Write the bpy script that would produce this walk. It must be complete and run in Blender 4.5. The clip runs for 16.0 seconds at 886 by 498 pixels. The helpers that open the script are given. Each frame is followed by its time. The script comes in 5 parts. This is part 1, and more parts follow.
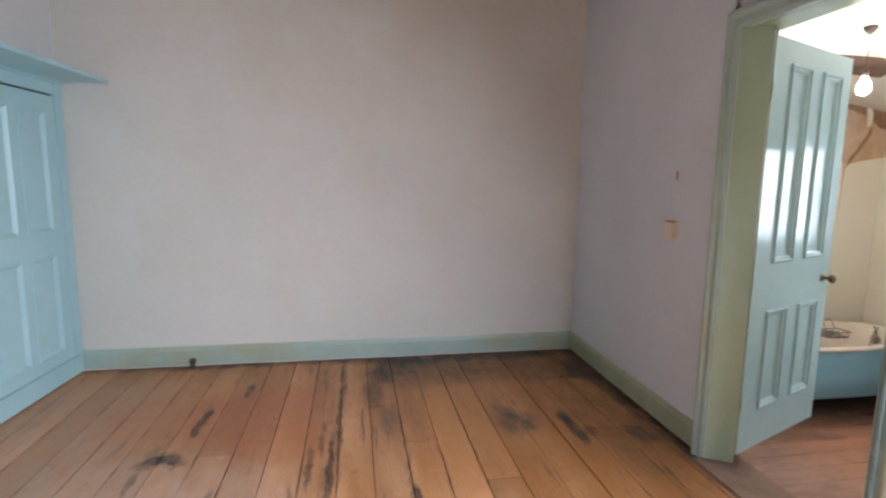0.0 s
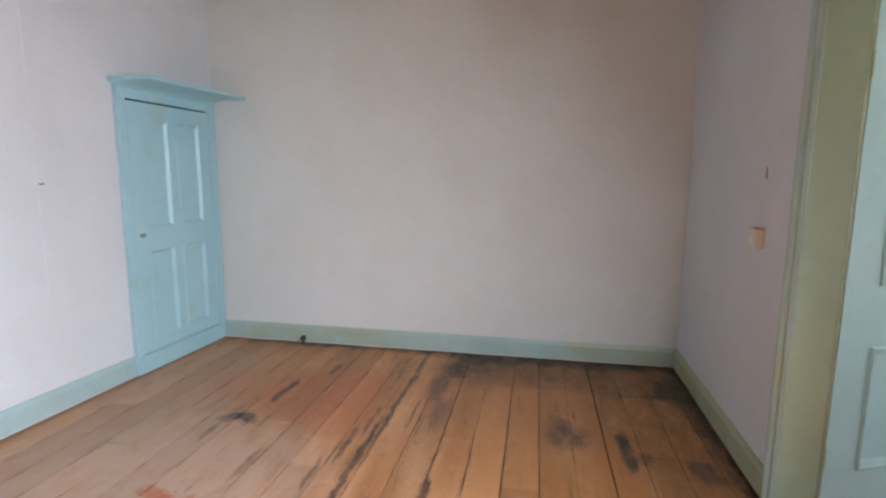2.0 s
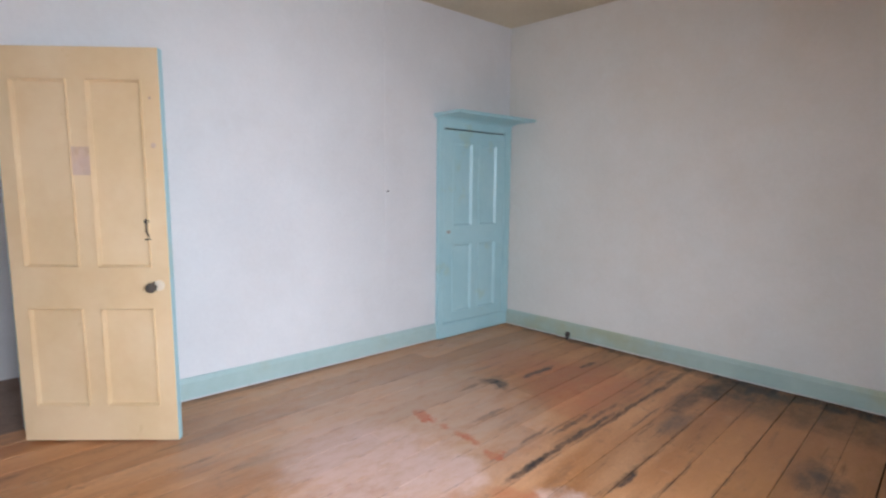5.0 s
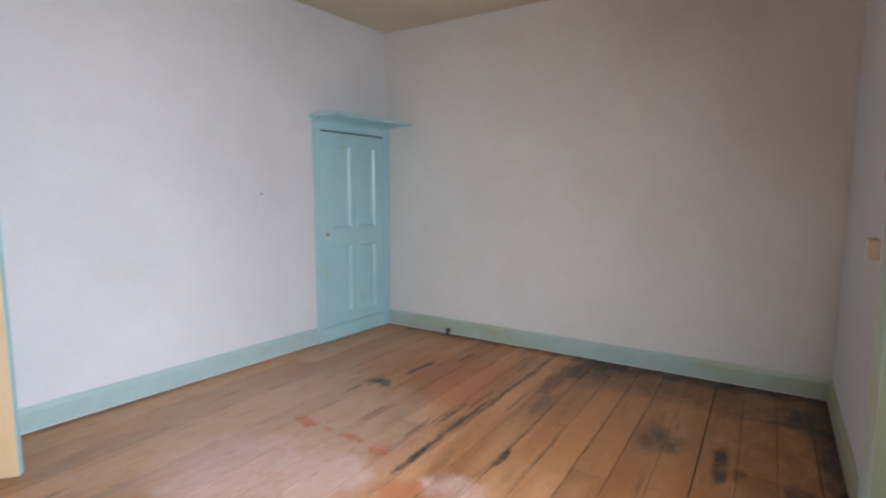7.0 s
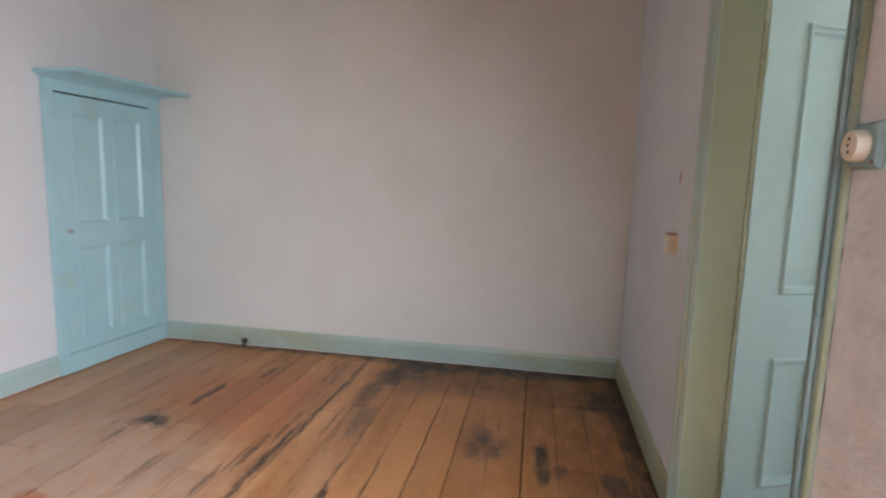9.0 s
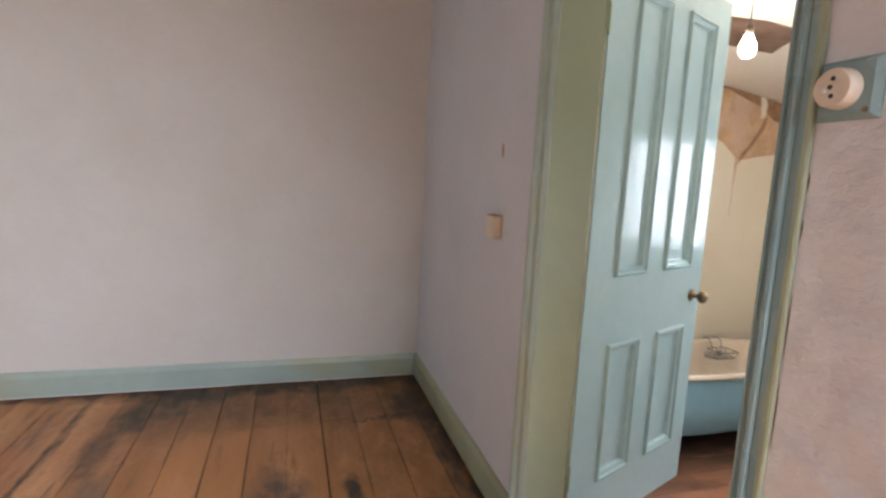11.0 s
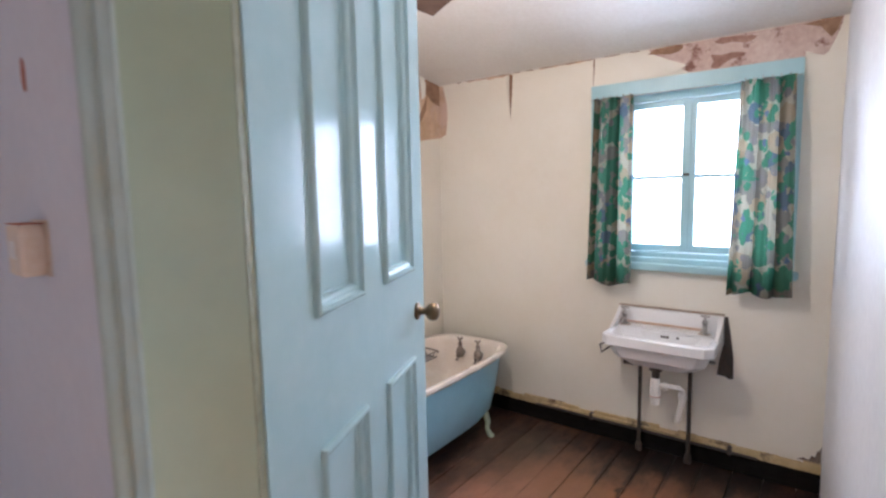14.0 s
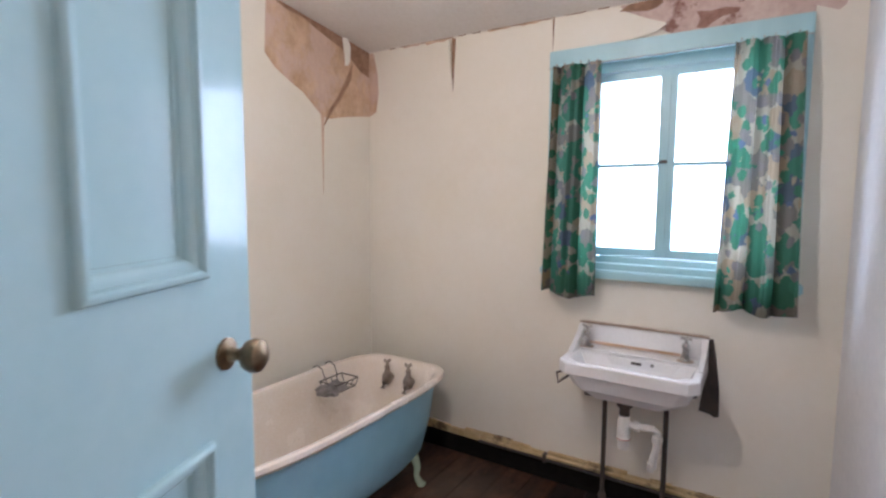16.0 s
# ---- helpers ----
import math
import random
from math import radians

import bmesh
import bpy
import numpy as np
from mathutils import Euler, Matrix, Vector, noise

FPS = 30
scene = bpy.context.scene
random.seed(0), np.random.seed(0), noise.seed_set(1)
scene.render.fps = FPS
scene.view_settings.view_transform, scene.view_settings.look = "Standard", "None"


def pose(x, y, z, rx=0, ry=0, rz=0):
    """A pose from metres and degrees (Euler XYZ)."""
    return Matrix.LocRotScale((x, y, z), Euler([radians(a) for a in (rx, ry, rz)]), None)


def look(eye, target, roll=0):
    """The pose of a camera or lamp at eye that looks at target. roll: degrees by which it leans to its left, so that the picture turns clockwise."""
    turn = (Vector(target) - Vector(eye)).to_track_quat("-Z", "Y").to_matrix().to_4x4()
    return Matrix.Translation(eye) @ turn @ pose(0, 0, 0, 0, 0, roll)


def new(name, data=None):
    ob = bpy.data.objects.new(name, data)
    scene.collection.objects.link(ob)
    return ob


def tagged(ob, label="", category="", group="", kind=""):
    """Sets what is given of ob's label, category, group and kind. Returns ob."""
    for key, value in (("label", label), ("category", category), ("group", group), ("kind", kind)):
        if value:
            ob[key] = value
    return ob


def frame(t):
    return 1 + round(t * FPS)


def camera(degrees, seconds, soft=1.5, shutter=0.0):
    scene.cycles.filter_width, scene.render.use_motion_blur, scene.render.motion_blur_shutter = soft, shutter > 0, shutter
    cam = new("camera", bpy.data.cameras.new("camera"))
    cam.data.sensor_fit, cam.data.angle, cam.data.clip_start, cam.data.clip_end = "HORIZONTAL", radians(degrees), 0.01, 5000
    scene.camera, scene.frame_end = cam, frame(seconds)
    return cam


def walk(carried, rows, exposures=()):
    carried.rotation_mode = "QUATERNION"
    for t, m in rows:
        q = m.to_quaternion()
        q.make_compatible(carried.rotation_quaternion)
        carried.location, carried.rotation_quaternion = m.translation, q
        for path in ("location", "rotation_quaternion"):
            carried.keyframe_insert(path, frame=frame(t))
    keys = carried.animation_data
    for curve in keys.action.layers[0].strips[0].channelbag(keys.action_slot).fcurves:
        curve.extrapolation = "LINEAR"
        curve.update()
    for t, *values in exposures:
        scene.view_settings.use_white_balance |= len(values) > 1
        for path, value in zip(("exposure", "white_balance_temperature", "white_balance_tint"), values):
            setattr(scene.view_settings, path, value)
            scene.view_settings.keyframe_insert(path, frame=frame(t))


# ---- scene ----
cam = camera(81.9, 16.0, soft=2.4, shutter=0.5)
PATH = [
    (0, (0.734, 0.625, 1.379), (1.077, 2.576, 1.106), 0.8),
    (0.5, (0.958, 0.638, 1.378), (1.107, 2.614, 1.112), 0.4),
    (1, (1.129, 0.654, 1.388), (1.127, 2.635, 1.115), 0.9),
    (1.5, (1.318, 0.625, 1.398), (1.14, 2.596, 1.11), 0.7),
    (2, (1.451, 0.611, 1.399), (1.094, 2.558, 1.109), 0.4),
    (2.5, (1.6, 0.574, 1.405), (1.042, 2.476, 1.138), 0.6),
    (3, (1.718, 0.545, 1.405), (0.958, 2.376, 1.14), 1.0),
    (3.5, (1.806, 0.543, 1.383), (0.854, 2.278, 1.096), 0.9),
    (4, (1.867, 0.53, 1.368), (0.725, 2.147, 1.086), 0.2),
    (4.2, (1.895, 0.505, 1.372), (0.682, 2.073, 1.104), 0.5),
    (5.3, (2.03, 0.42, 1.372), (0.60, 1.79, 1.13), 0.4),
    (6.3, (2.092, 0.363, 1.375), (0.84, 1.906, 1.155), 0.3),
    (6.5, (2.088, 0.357, 1.369), (0.889, 1.944, 1.151), 0.3),
    (7, (2.063, 0.404, 1.356), (1.0, 2.083, 1.13), 0.2),
    (7.5, (2.008, 0.47, 1.358), (1.1, 2.239, 1.138), 0.8),
    (8, (1.952, 0.545, 1.341), (1.225, 2.396, 1.135), 1.7),
    (8.2, (1.933, 0.582, 1.363), (1.282, 2.46, 1.138), 1.8),
    (10.3, (1.733, 1.103, 1.306), (1.946, 3.075, 1.048), 2.8),
    (10.5, (1.715, 1.154, 1.28), (2.035, 3.113, 1.035), 3.4),
    (11, (1.676, 1.3, 1.289), (2.252, 3.197, 1.022), 2.9),
    (11.5, (1.686, 1.464, 1.28), (2.501, 3.273, 1.028), 2.3),
    (12, (1.725, 1.612, 1.265), (2.774, 3.295, 1.004), 1.8),
    (12.5, (1.745, 1.737, 1.251), (3.022, 3.252, 0.982), 1.3),
    (13, (1.855, 1.873, 1.237), (3.288, 3.245, 0.982), 0.6),
    (13.5, (2.021, 1.984, 1.223), (3.547, 3.255, 0.988), -0.3),
    (14, (2.176, 2.068, 1.201), (3.766, 3.263, 0.985), -1.1),
    (14.5, (2.316, 2.147, 1.192), (3.972, 3.239, 0.942), 0.2),
    (15, (2.454, 2.215, 1.157), (4.156, 3.243, 0.938), 1.3),
    (15.5, (2.615, 2.258, 1.132), (4.317, 3.29, 0.932), 0.8),
    (16, (2.804, 2.303, 1.106), (4.487, 3.366, 0.912), 0.3),
]
EXPOSURE = [(0, 0.02, 6200, 12), (3.5, 0.04, 6150, 11), (6.5, -0.29, 6200, 11), (8, -0.20, 6350, 11), (10.5, 0.04, 6500, 14), (12.5, 0.12, 6200, 18), (13.5, 0.12, 5700, 20), (16, -0.06, 5600, 21)]
walk(cam, [(t, look(eye, target, roll)) for t, eye, target, roll in PATH], EXPOSURE)

# ---- light ----
FB = -0.36          # bathroom floor level
world = bpy.data.worlds.new("sky")
scene.world = world
world.use_nodes = True
wn = world.node_tree
sky = wn.nodes.new("ShaderNodeTexSky")
sky.sky_type, sky.sun_disc = "NISHITA", False
sky.sun_elevation, sky.sun_rotation = radians(35), radians(200)
wn.links.new(sky.outputs[0], wn.nodes["Background"].inputs[0])
wn.nodes["Background"].inputs[1].default_value = 0.12


def area(name, eye, target, sx, sy, power, colour):
    data = bpy.data.lights.new(name, "AREA")
    data.shape, data.size, data.size_y, data.energy, data.color = "RECTANGLE", sx, sy, power, colour
    ob = new(name, data)
    ob.matrix_world = look(eye, target)
    return ob


# the sky in each window
area("room_window_daylight", (2.58, 0.68, 1.44), (-0.64, 2.11, -1.05), 0.9, 0.95, 100, (0.80, 0.89, 1.0)).data.spread = radians(143)
area("bathroom_window_daylight", (5.80, 2.68, 1.45), (3.6, 2.85, 0.7), 1.3, 1.4, 72, (0.80, 0.90, 1.0))
bulb_data = bpy.data.lights.new("bulb_light", "POINT")
bulb_data.energy, bulb_data.color, bulb_data.shadow_soft_size = 29, (1.0, 0.85, 0.68), 0.032
new("bulb_light", bulb_data).location = (3.56, 3.14, 1.93)


# ---- materials ----
def surface(name, c1, c2, scale=3.0, rough=0.6, bump=0.1, grain=90.0, metal=0.0, coat=0.0, stretch=(1, 1, 1), stain=None, rough2=None, rnd=0.0, blobs=(), mottle=0.12, wear=1.0, joint=(0.08, 0.05, 0.8)):
    """Two-colour cloudy paint or stain with fine grain; stain = (colour, scale, low, high, strength)."""
    m = bpy.data.materials.new(name)
    m.use_nodes = True
    n, l = m.node_tree.nodes, m.node_tree.links
    b = n["Principled BSDF"]
    geo = n.new("ShaderNodeNewGeometry")
    mp = n.new("ShaderNodeMapping")
    mp.inputs["Scale"].default_value = stretch
    l.new(geo.outputs["Position"], mp.inputs[0])
    vec = mp.outputs[0]

    def cloud(s, detail=5.0, r=0.6):
        t = n.new("ShaderNodeTexNoise")
        t.inputs["Scale"].default_value, t.inputs["Detail"].default_value, t.inputs["Roughness"].default_value = s, detail, r
        l.new(vec, t.inputs["Vector"])
        return t.outputs["Fac"]

    def ramp(f, lo, hi):
        r = n.new("ShaderNodeMapRange")
        r.inputs["From Min"].default_value, r.inputs["From Max"].default_value = lo, hi
        l.new(f, r.inputs["Value"])
        return r.outputs[0]

    def mix(f, a, bb, mode="MIX"):
        x = n.new("ShaderNodeMix")
        x.data_type, x.blend_type = "RGBA", mode
        if isinstance(f, float):
            x.inputs[0].default_value = f
        else:
            l.new(f, x.inputs[0])
        for sock, v in ((x.inputs[6], a), (x.inputs[7], bb)):
            if isinstance(v, tuple):
                sock.default_value = (*v, 1)
            else:
                l.new(v, sock)
        return x.outputs[2]

    big = ramp(cloud(scale), 0.35, 0.65)
    fine = cloud(grain, 3.0)
    col = mix(big, c1, c2)
    col = mix(mottle, col, mix(ramp(fine, 0.3, 0.7), (0.0, 0.0, 0.0), (1.0, 1.0, 1.0)), "OVERLAY")
    if stain:
        sc, ss, lo, hi, st = stain
        f = ramp(cloud(ss, 7.0, 0.65), lo, hi)
        mul = n.new("ShaderNodeMath")
        mul.operation = "MULTIPLY"
        mul.inputs[1].default_value = st
        l.new(f, mul.inputs[0])
        col = mix(mul.outputs[0], col, sc)
    if blobs:
        # dirt drawn out along the grain, and small blotches of wear
        for ss, scale3, lo, hi, st, bc in ((2.4, stretch[0] * 2.4, 0.60, 0.70, 0.75, (0.05, 0.03, 0.022)), (1.3, stretch[0] * 1.1, 0.55, 0.72, 0.5, (0.40, 0.155, 0.06)), (9.0, 1.0, 0.58, 0.72, 0.45, (0.16, 0.075, 0.04)), (5.0, 1.0, 0.60, 0.75, 0.35, (0.62, 0.44, 0.32))):
            m2 = n.new("ShaderNodeMapping")
            along = stretch[0] > stretch[1]
            m2.inputs["Scale"].default_value = ((scale3, 0.55, 1) if along else (0.55, scale3 * 2.5, 1)) if scale3 != 1.0 else (1, 1, 1)
            l.new(geo.outputs["Position"], m2.inputs[0])
            t2 = n.new("ShaderNodeTexNoise")
            t2.inputs["Scale"].default_value, t2.inputs["Detail"].default_value, t2.inputs["Roughness"].default_value = ss, 8.0, 0.66
            l.new(m2.outputs[0], t2.inputs["Vector"])
            f2 = n.new("ShaderNodeMapRange")
            f2.inputs["From Min"].default_value, f2.inputs["From Max"].default_value, f2.inputs["To Max"].default_value = lo, hi, st * wear
            l.new(t2.outputs["Fac"], f2.inputs["Value"])
            col = mix(f2.outputs[0], col, bc)
        wob = n.new("ShaderNodeTexNoise")
        wob.inputs["Scale"].default_value, wob.inputs["Detail"].default_value, wob.inputs["Roughness"].default_value = 6.5, 9.0, 0.68
        l.new(geo.outputs["Position"], wob.inputs["Vector"])
        sh = n.new("ShaderNodeVectorMath")
        sh.operation = "MULTIPLY_ADD"
        l.new(wob.outputs["Color"], sh.inputs[0])
        sway = (0.09, 0.34, 0) if stretch[0] > stretch[1] else (0.34, 0.05, 0)
        sh.inputs[1].default_value = sway
        l.new(geo.outputs["Position"], sh.inputs[2])
        pn = n.new("ShaderNodeTexNoise")
        pn.inputs["Scale"].default_value, pn.inputs["Detail"].default_value, pn.inputs["Roughness"].default_value = 7.0, 8.0, 0.7
        pm = n.new("ShaderNodeMapping")
        pm.inputs["Scale"].default_value = (1.8, 0.8, 1) if stretch[0] > stretch[1] else (0.8, 1.8, 1)
        l.new(geo.outputs["Position"], pm.inputs[0])
        l.new(pm.outputs[0], pn.inputs["Vector"])
        pr = n.new("ShaderNodeMapRange")
        pr.inputs["From Min"].default_value, pr.inputs["From Max"].default_value, pr.inputs["To Min"].default_value = 0.38, 0.60, 0.42
        l.new(pn.outputs["Fac"], pr.inputs["Value"])
        patchy = pr.outputs[0]
        for bx, by, sx, sy, st, bc in blobs:
            q = n.new("ShaderNodeMapping")
            q.vector_type = "TEXTURE"
            q.inputs["Location"].default_value, q.inputs["Scale"].default_value = (bx + sway[0] / 2, by + sway[1] / 2, 0), (sx, sy, 1e4)
            l.new(sh.outputs[0], q.inputs[0])
            ln = n.new("ShaderNodeVectorMath")
            ln.operation = "LENGTH"
            l.new(q.outputs[0], ln.inputs[0])
            f = n.new("ShaderNodeMapRange")
            f.inputs["From Min"].default_value, f.inputs["From Max"].default_value, f.inputs["To Min"].default_value, f.inputs["To Max"].default_value = 0.62, 1.12, st, 0.0
            l.new(ln.outputs["Value"], f.inputs["Value"])
            gate = n.new("ShaderNodeMath")
            gate.operation = "MULTIPLY"
            l.new(f.outputs[0], gate.inputs[0])
            l.new(patchy, gate.inputs[1])
            col = mix(gate.outputs[0], col, bc)
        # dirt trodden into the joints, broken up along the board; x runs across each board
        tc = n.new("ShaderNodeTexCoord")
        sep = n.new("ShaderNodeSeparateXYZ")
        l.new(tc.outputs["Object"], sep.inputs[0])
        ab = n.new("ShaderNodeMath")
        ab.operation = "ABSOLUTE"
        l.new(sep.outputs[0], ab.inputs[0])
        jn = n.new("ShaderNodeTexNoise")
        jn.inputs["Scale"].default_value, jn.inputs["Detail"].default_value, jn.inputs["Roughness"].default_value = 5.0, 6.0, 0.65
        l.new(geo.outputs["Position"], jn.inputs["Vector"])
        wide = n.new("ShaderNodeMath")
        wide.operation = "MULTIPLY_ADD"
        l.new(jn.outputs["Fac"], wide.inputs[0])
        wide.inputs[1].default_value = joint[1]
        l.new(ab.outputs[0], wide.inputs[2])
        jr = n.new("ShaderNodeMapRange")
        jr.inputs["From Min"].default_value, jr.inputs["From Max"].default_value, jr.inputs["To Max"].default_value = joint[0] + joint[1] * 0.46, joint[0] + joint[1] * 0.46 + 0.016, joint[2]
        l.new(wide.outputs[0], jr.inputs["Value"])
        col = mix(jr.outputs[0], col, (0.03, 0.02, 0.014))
    if rnd:
        oi = n.new("ShaderNodeObjectInfo")
        hs = n.new("ShaderNodeHueSaturation")
        mr = n.new("ShaderNodeMapRange")
        mr.inputs["To Min"].default_value, mr.inputs["To Max"].default_value = 1 - rnd, 1 + rnd
        l.new(oi.outputs["Random"], mr.inputs["Value"])
        l.new(mr.outputs[0], hs.inputs["Value"])
        l.new(col, hs.inputs["Color"])
        col = hs.outputs[0]
    l.new(col, b.inputs["Base Color"])
    rr = n.new("ShaderNodeMapRange")
    rr.inputs["To Min"].default_value, rr.inputs["To Max"].default_value = rough, rough2 if rough2 is not None else min(1, rough + 0.12)
    l.new(big, rr.inputs["Value"])
    l.new(rr.outputs[0], b.inputs["Roughness"])
    b.inputs["Metallic"].default_value = metal
    b.inputs["Coat Weight"].default_value = coat
    b.inputs["Coat Roughness"].default_value = 0.12
    if bump:
        bp = n.new("ShaderNodeBump")
        bp.inputs["Strength"].default_value, bp.inputs["Distance"].default_value = bump, 0.01
        add = n.new("ShaderNodeMath")
        add.operation = "MULTIPLY_ADD"
        l.new(cloud(grain * 0.35, 4.0), add.inputs[0])
        add.inputs[1].default_value = 0.5
        l.new(cloud(scale * 2.2, 4.0), add.inputs[2])
        l.new(add.outputs[0], bp.inputs["Height"])
        l.new(bp.outputs[0], b.inputs["Normal"])
    return m


# marks on the boards, most of them stains: x, y, half width, half length, strength, colour
INK, RED, PALE, BLACKISH = (0.022, 0.017, 0.018), (0.50, 0.11, 0.035), (0.68, 0.46, 0.39), (0.035, 0.026, 0.02)
TAN, RUSSET = (0.52, 0.36, 0.25), (0.46, 0.145, 0.06)
FLOOR_MARKS = [
    # PALE patches put pinkish window glare into the worn boards' colour
    (-0.25, 2.3, 0.9, 0.85, 0.8, (0.62, 0.41, 0.30)), (-0.7, 2.2, 0.75, 1.3, 0.55, TAN), (-0.8, 3.5, 0.55, 0.9, 0.6, (0.48, 0.31, 0.21)), (-0.1, 2.75, 0.6, 0.5, 0.4, (0.54, 0.36, 0.26)), (0.05, 1.85, 0.55, 0.42, 0.85, PALE), (0.38, 2.10, 0.22, 0.16, 0.9, PALE), (0.94, 2.28, 0.20, 0.12, 0.85, PALE), (0.76, 2.15, 0.16, 0.10, 0.8, RUSSET),
    (0.18, 3.62, 0.42, 0.42, 0.75, RUSSET), (0.35, 3.25, 0.30, 0.22, 0.55, RUSSET), (-0.35, 3.60, 0.35, 0.35, 0.35, RUSSET), (1.75, 3.5, 0.85, 1.2, 0.55, (0.40, 0.16, 0.035)), (1.35, 3.30, 0.20, 0.75, 0.5, (0.48, 0.22, 0.08)), (1.25, 2.5, 0.30, 0.6, 0.45, (0.44, 0.19, 0.07)), (2.15, 3.12, 0.22, 0.05, 0.7, RUSSET),
    # broad brown marks: the dimmer north-east corner painted into the boards
    (2.3, 3.7, 0.55, 1.1, 0.55, (0.19, 0.085, 0.024)), (1.9, 4.18, 1.0, 0.32, 0.75, (0.15, 0.068, 0.022)), (2.25, 3.3, 0.26, 1.0, 0.5, (0.17, 0.075, 0.024)), (1.2, 4.12, 0.5, 0.32, 0.65, (0.15, 0.068, 0.022)),
    (-0.20, 3.13, 0.13, 0.065, 1.0, INK), (-0.12, 3.53, 0.028, 0.20, 0.95, INK), (0.06, 3.95, 0.03, 0.10, 0.8, INK), (-0.27, 2.95, 0.02, 0.12, 0.7, INK), (0.10, 2.72, 0.02, 0.18, 0.6, INK),
    (0.615, 2.45, 0.030, 0.20, 1.0, INK), (0.61, 2.85, 0.020, 0.50, 0.95, INK), (0.645, 3.35, 0.018, 0.60, 0.85, INK), (0.655, 4.05, 0.03, 0.40, 0.7, BLACKISH), (0.51, 3.02, 0.020, 0.20, 0.95, INK), (0.56, 3.25, 0.015, 0.20, 0.7, INK), (0.44, 2.70, 0.015, 0.16, 0.65, INK),
    (0.99, 2.68, 0.026, 0.14, 0.95, INK), (0.99, 3.05, 0.012, 0.45, 0.5, INK), (0.93, 3.42, 0.075, 0.22, 0.7, (0.12, 0.085, 0.07)), (0.85, 3.80, 0.08, 0.28, 0.75, BLACKISH), (0.93, 4.10, 0.12, 0.16, 0.85, BLACKISH), (1.08, 4.26, 0.20, 0.20, 0.95, BLACKISH), (1.33, 4.33, 0.12, 0.10, 0.9, BLACKISH), (1.155, 2.80, 0.010, 0.40, 0.4, INK), (1.33, 3.1, 0.010, 0.6, 0.35, INK),
    (1.65, 3.27, 0.14, 0.15, 0.85, (0.075, 0.055, 0.045)), (1.60, 3.40, 0.08, 0.12, 0.5, (0.10, 0.07, 0.055)), (1.945, 3.18, 0.040, 0.22, 1.0, BLACKISH), (2.03, 3.13, 0.05, 0.05, 0.7, BLACKISH), (2.28, 3.05, 0.09, 0.12, 0.85, BLACKISH), (2.22, 2.66, 0.014, 0.16, 0.8, INK), (2.35, 4.00, 0.14, 0.22, 0.95, BLACKISH), (2.14, 3.89, 0.22, 0.014, 0.8, INK),
    # near-black bands along the feet of the walls
    (1.6, 4.44, 1.3, 0.15, 1.0, BLACKISH), (-0.2, 4.44, 1.1, 0.06, 0.75, BLACKISH), (2.45, 3.5, 0.10, 1.3, 1.0, BLACKISH), (-1.33, 2.4, 0.06, 1.4, 0.6, BLACKISH),
    (-0.15, 2.42, 0.11, 0.035, 0.95, RED), (0.03, 2.40, 0.04, 0.03, 0.7, RED), (0.20, 2.40, 0.10, 0.045, 0.95, RED), (0.42, 2.39, 0.075, 0.035, 0.95, RED)]
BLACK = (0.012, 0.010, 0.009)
# first mark: pinkish sheen by the doorway, put into the boards' colour
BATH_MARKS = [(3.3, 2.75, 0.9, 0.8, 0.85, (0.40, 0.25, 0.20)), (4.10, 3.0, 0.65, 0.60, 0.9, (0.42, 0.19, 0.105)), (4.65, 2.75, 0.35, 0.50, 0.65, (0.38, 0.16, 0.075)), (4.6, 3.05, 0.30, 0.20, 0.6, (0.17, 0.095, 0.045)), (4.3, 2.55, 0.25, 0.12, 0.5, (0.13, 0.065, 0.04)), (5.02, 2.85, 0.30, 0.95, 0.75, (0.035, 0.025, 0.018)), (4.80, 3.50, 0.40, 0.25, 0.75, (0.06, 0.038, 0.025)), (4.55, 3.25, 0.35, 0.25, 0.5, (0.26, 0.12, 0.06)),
    # black edges; at (4.3, 4.05) the shade under the bath is painted in
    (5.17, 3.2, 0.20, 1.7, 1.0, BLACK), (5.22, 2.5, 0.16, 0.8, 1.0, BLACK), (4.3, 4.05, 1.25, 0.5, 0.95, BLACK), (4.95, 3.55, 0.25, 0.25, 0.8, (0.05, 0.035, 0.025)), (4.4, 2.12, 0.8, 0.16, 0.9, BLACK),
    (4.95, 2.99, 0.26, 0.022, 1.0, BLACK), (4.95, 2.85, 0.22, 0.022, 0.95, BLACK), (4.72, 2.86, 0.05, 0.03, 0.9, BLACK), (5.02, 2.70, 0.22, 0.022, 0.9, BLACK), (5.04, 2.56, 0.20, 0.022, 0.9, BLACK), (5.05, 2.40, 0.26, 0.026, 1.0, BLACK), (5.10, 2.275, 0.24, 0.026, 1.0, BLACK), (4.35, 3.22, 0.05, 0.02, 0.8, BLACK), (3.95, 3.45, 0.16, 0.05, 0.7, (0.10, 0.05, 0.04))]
M_wall = surface("old_white_distemper", (0.725, 0.72, 0.728), (0.79, 0.785, 0.793), 1.1, 0.8, 0.05, 40, mottle=0.05, stain=((0.60, 0.54, 0.48), 1.3, 0.52, 0.80, 0.25))
# north wall: a warmer tone than the other room walls
M_wall_cream = surface("warm_cream_distemper", (0.725, 0.70, 0.655), (0.78, 0.76, 0.72), 1.1, 0.8, 0.05, 40, mottle=0.05, stain=((0.66, 0.57, 0.46), 1.0, 0.48, 0.75, 0.35))
# the east wall's shade is put into a greyer, cooler copy of the white
M_wall_shaded = surface("shaded_grey_distemper", (0.64, 0.66, 0.70), (0.70, 0.72, 0.76), 1.4, 0.75, 0.06, 40, mottle=0.05, stain=((0.55, 0.52, 0.52), 1.6, 0.52, 0.78, 0.3))
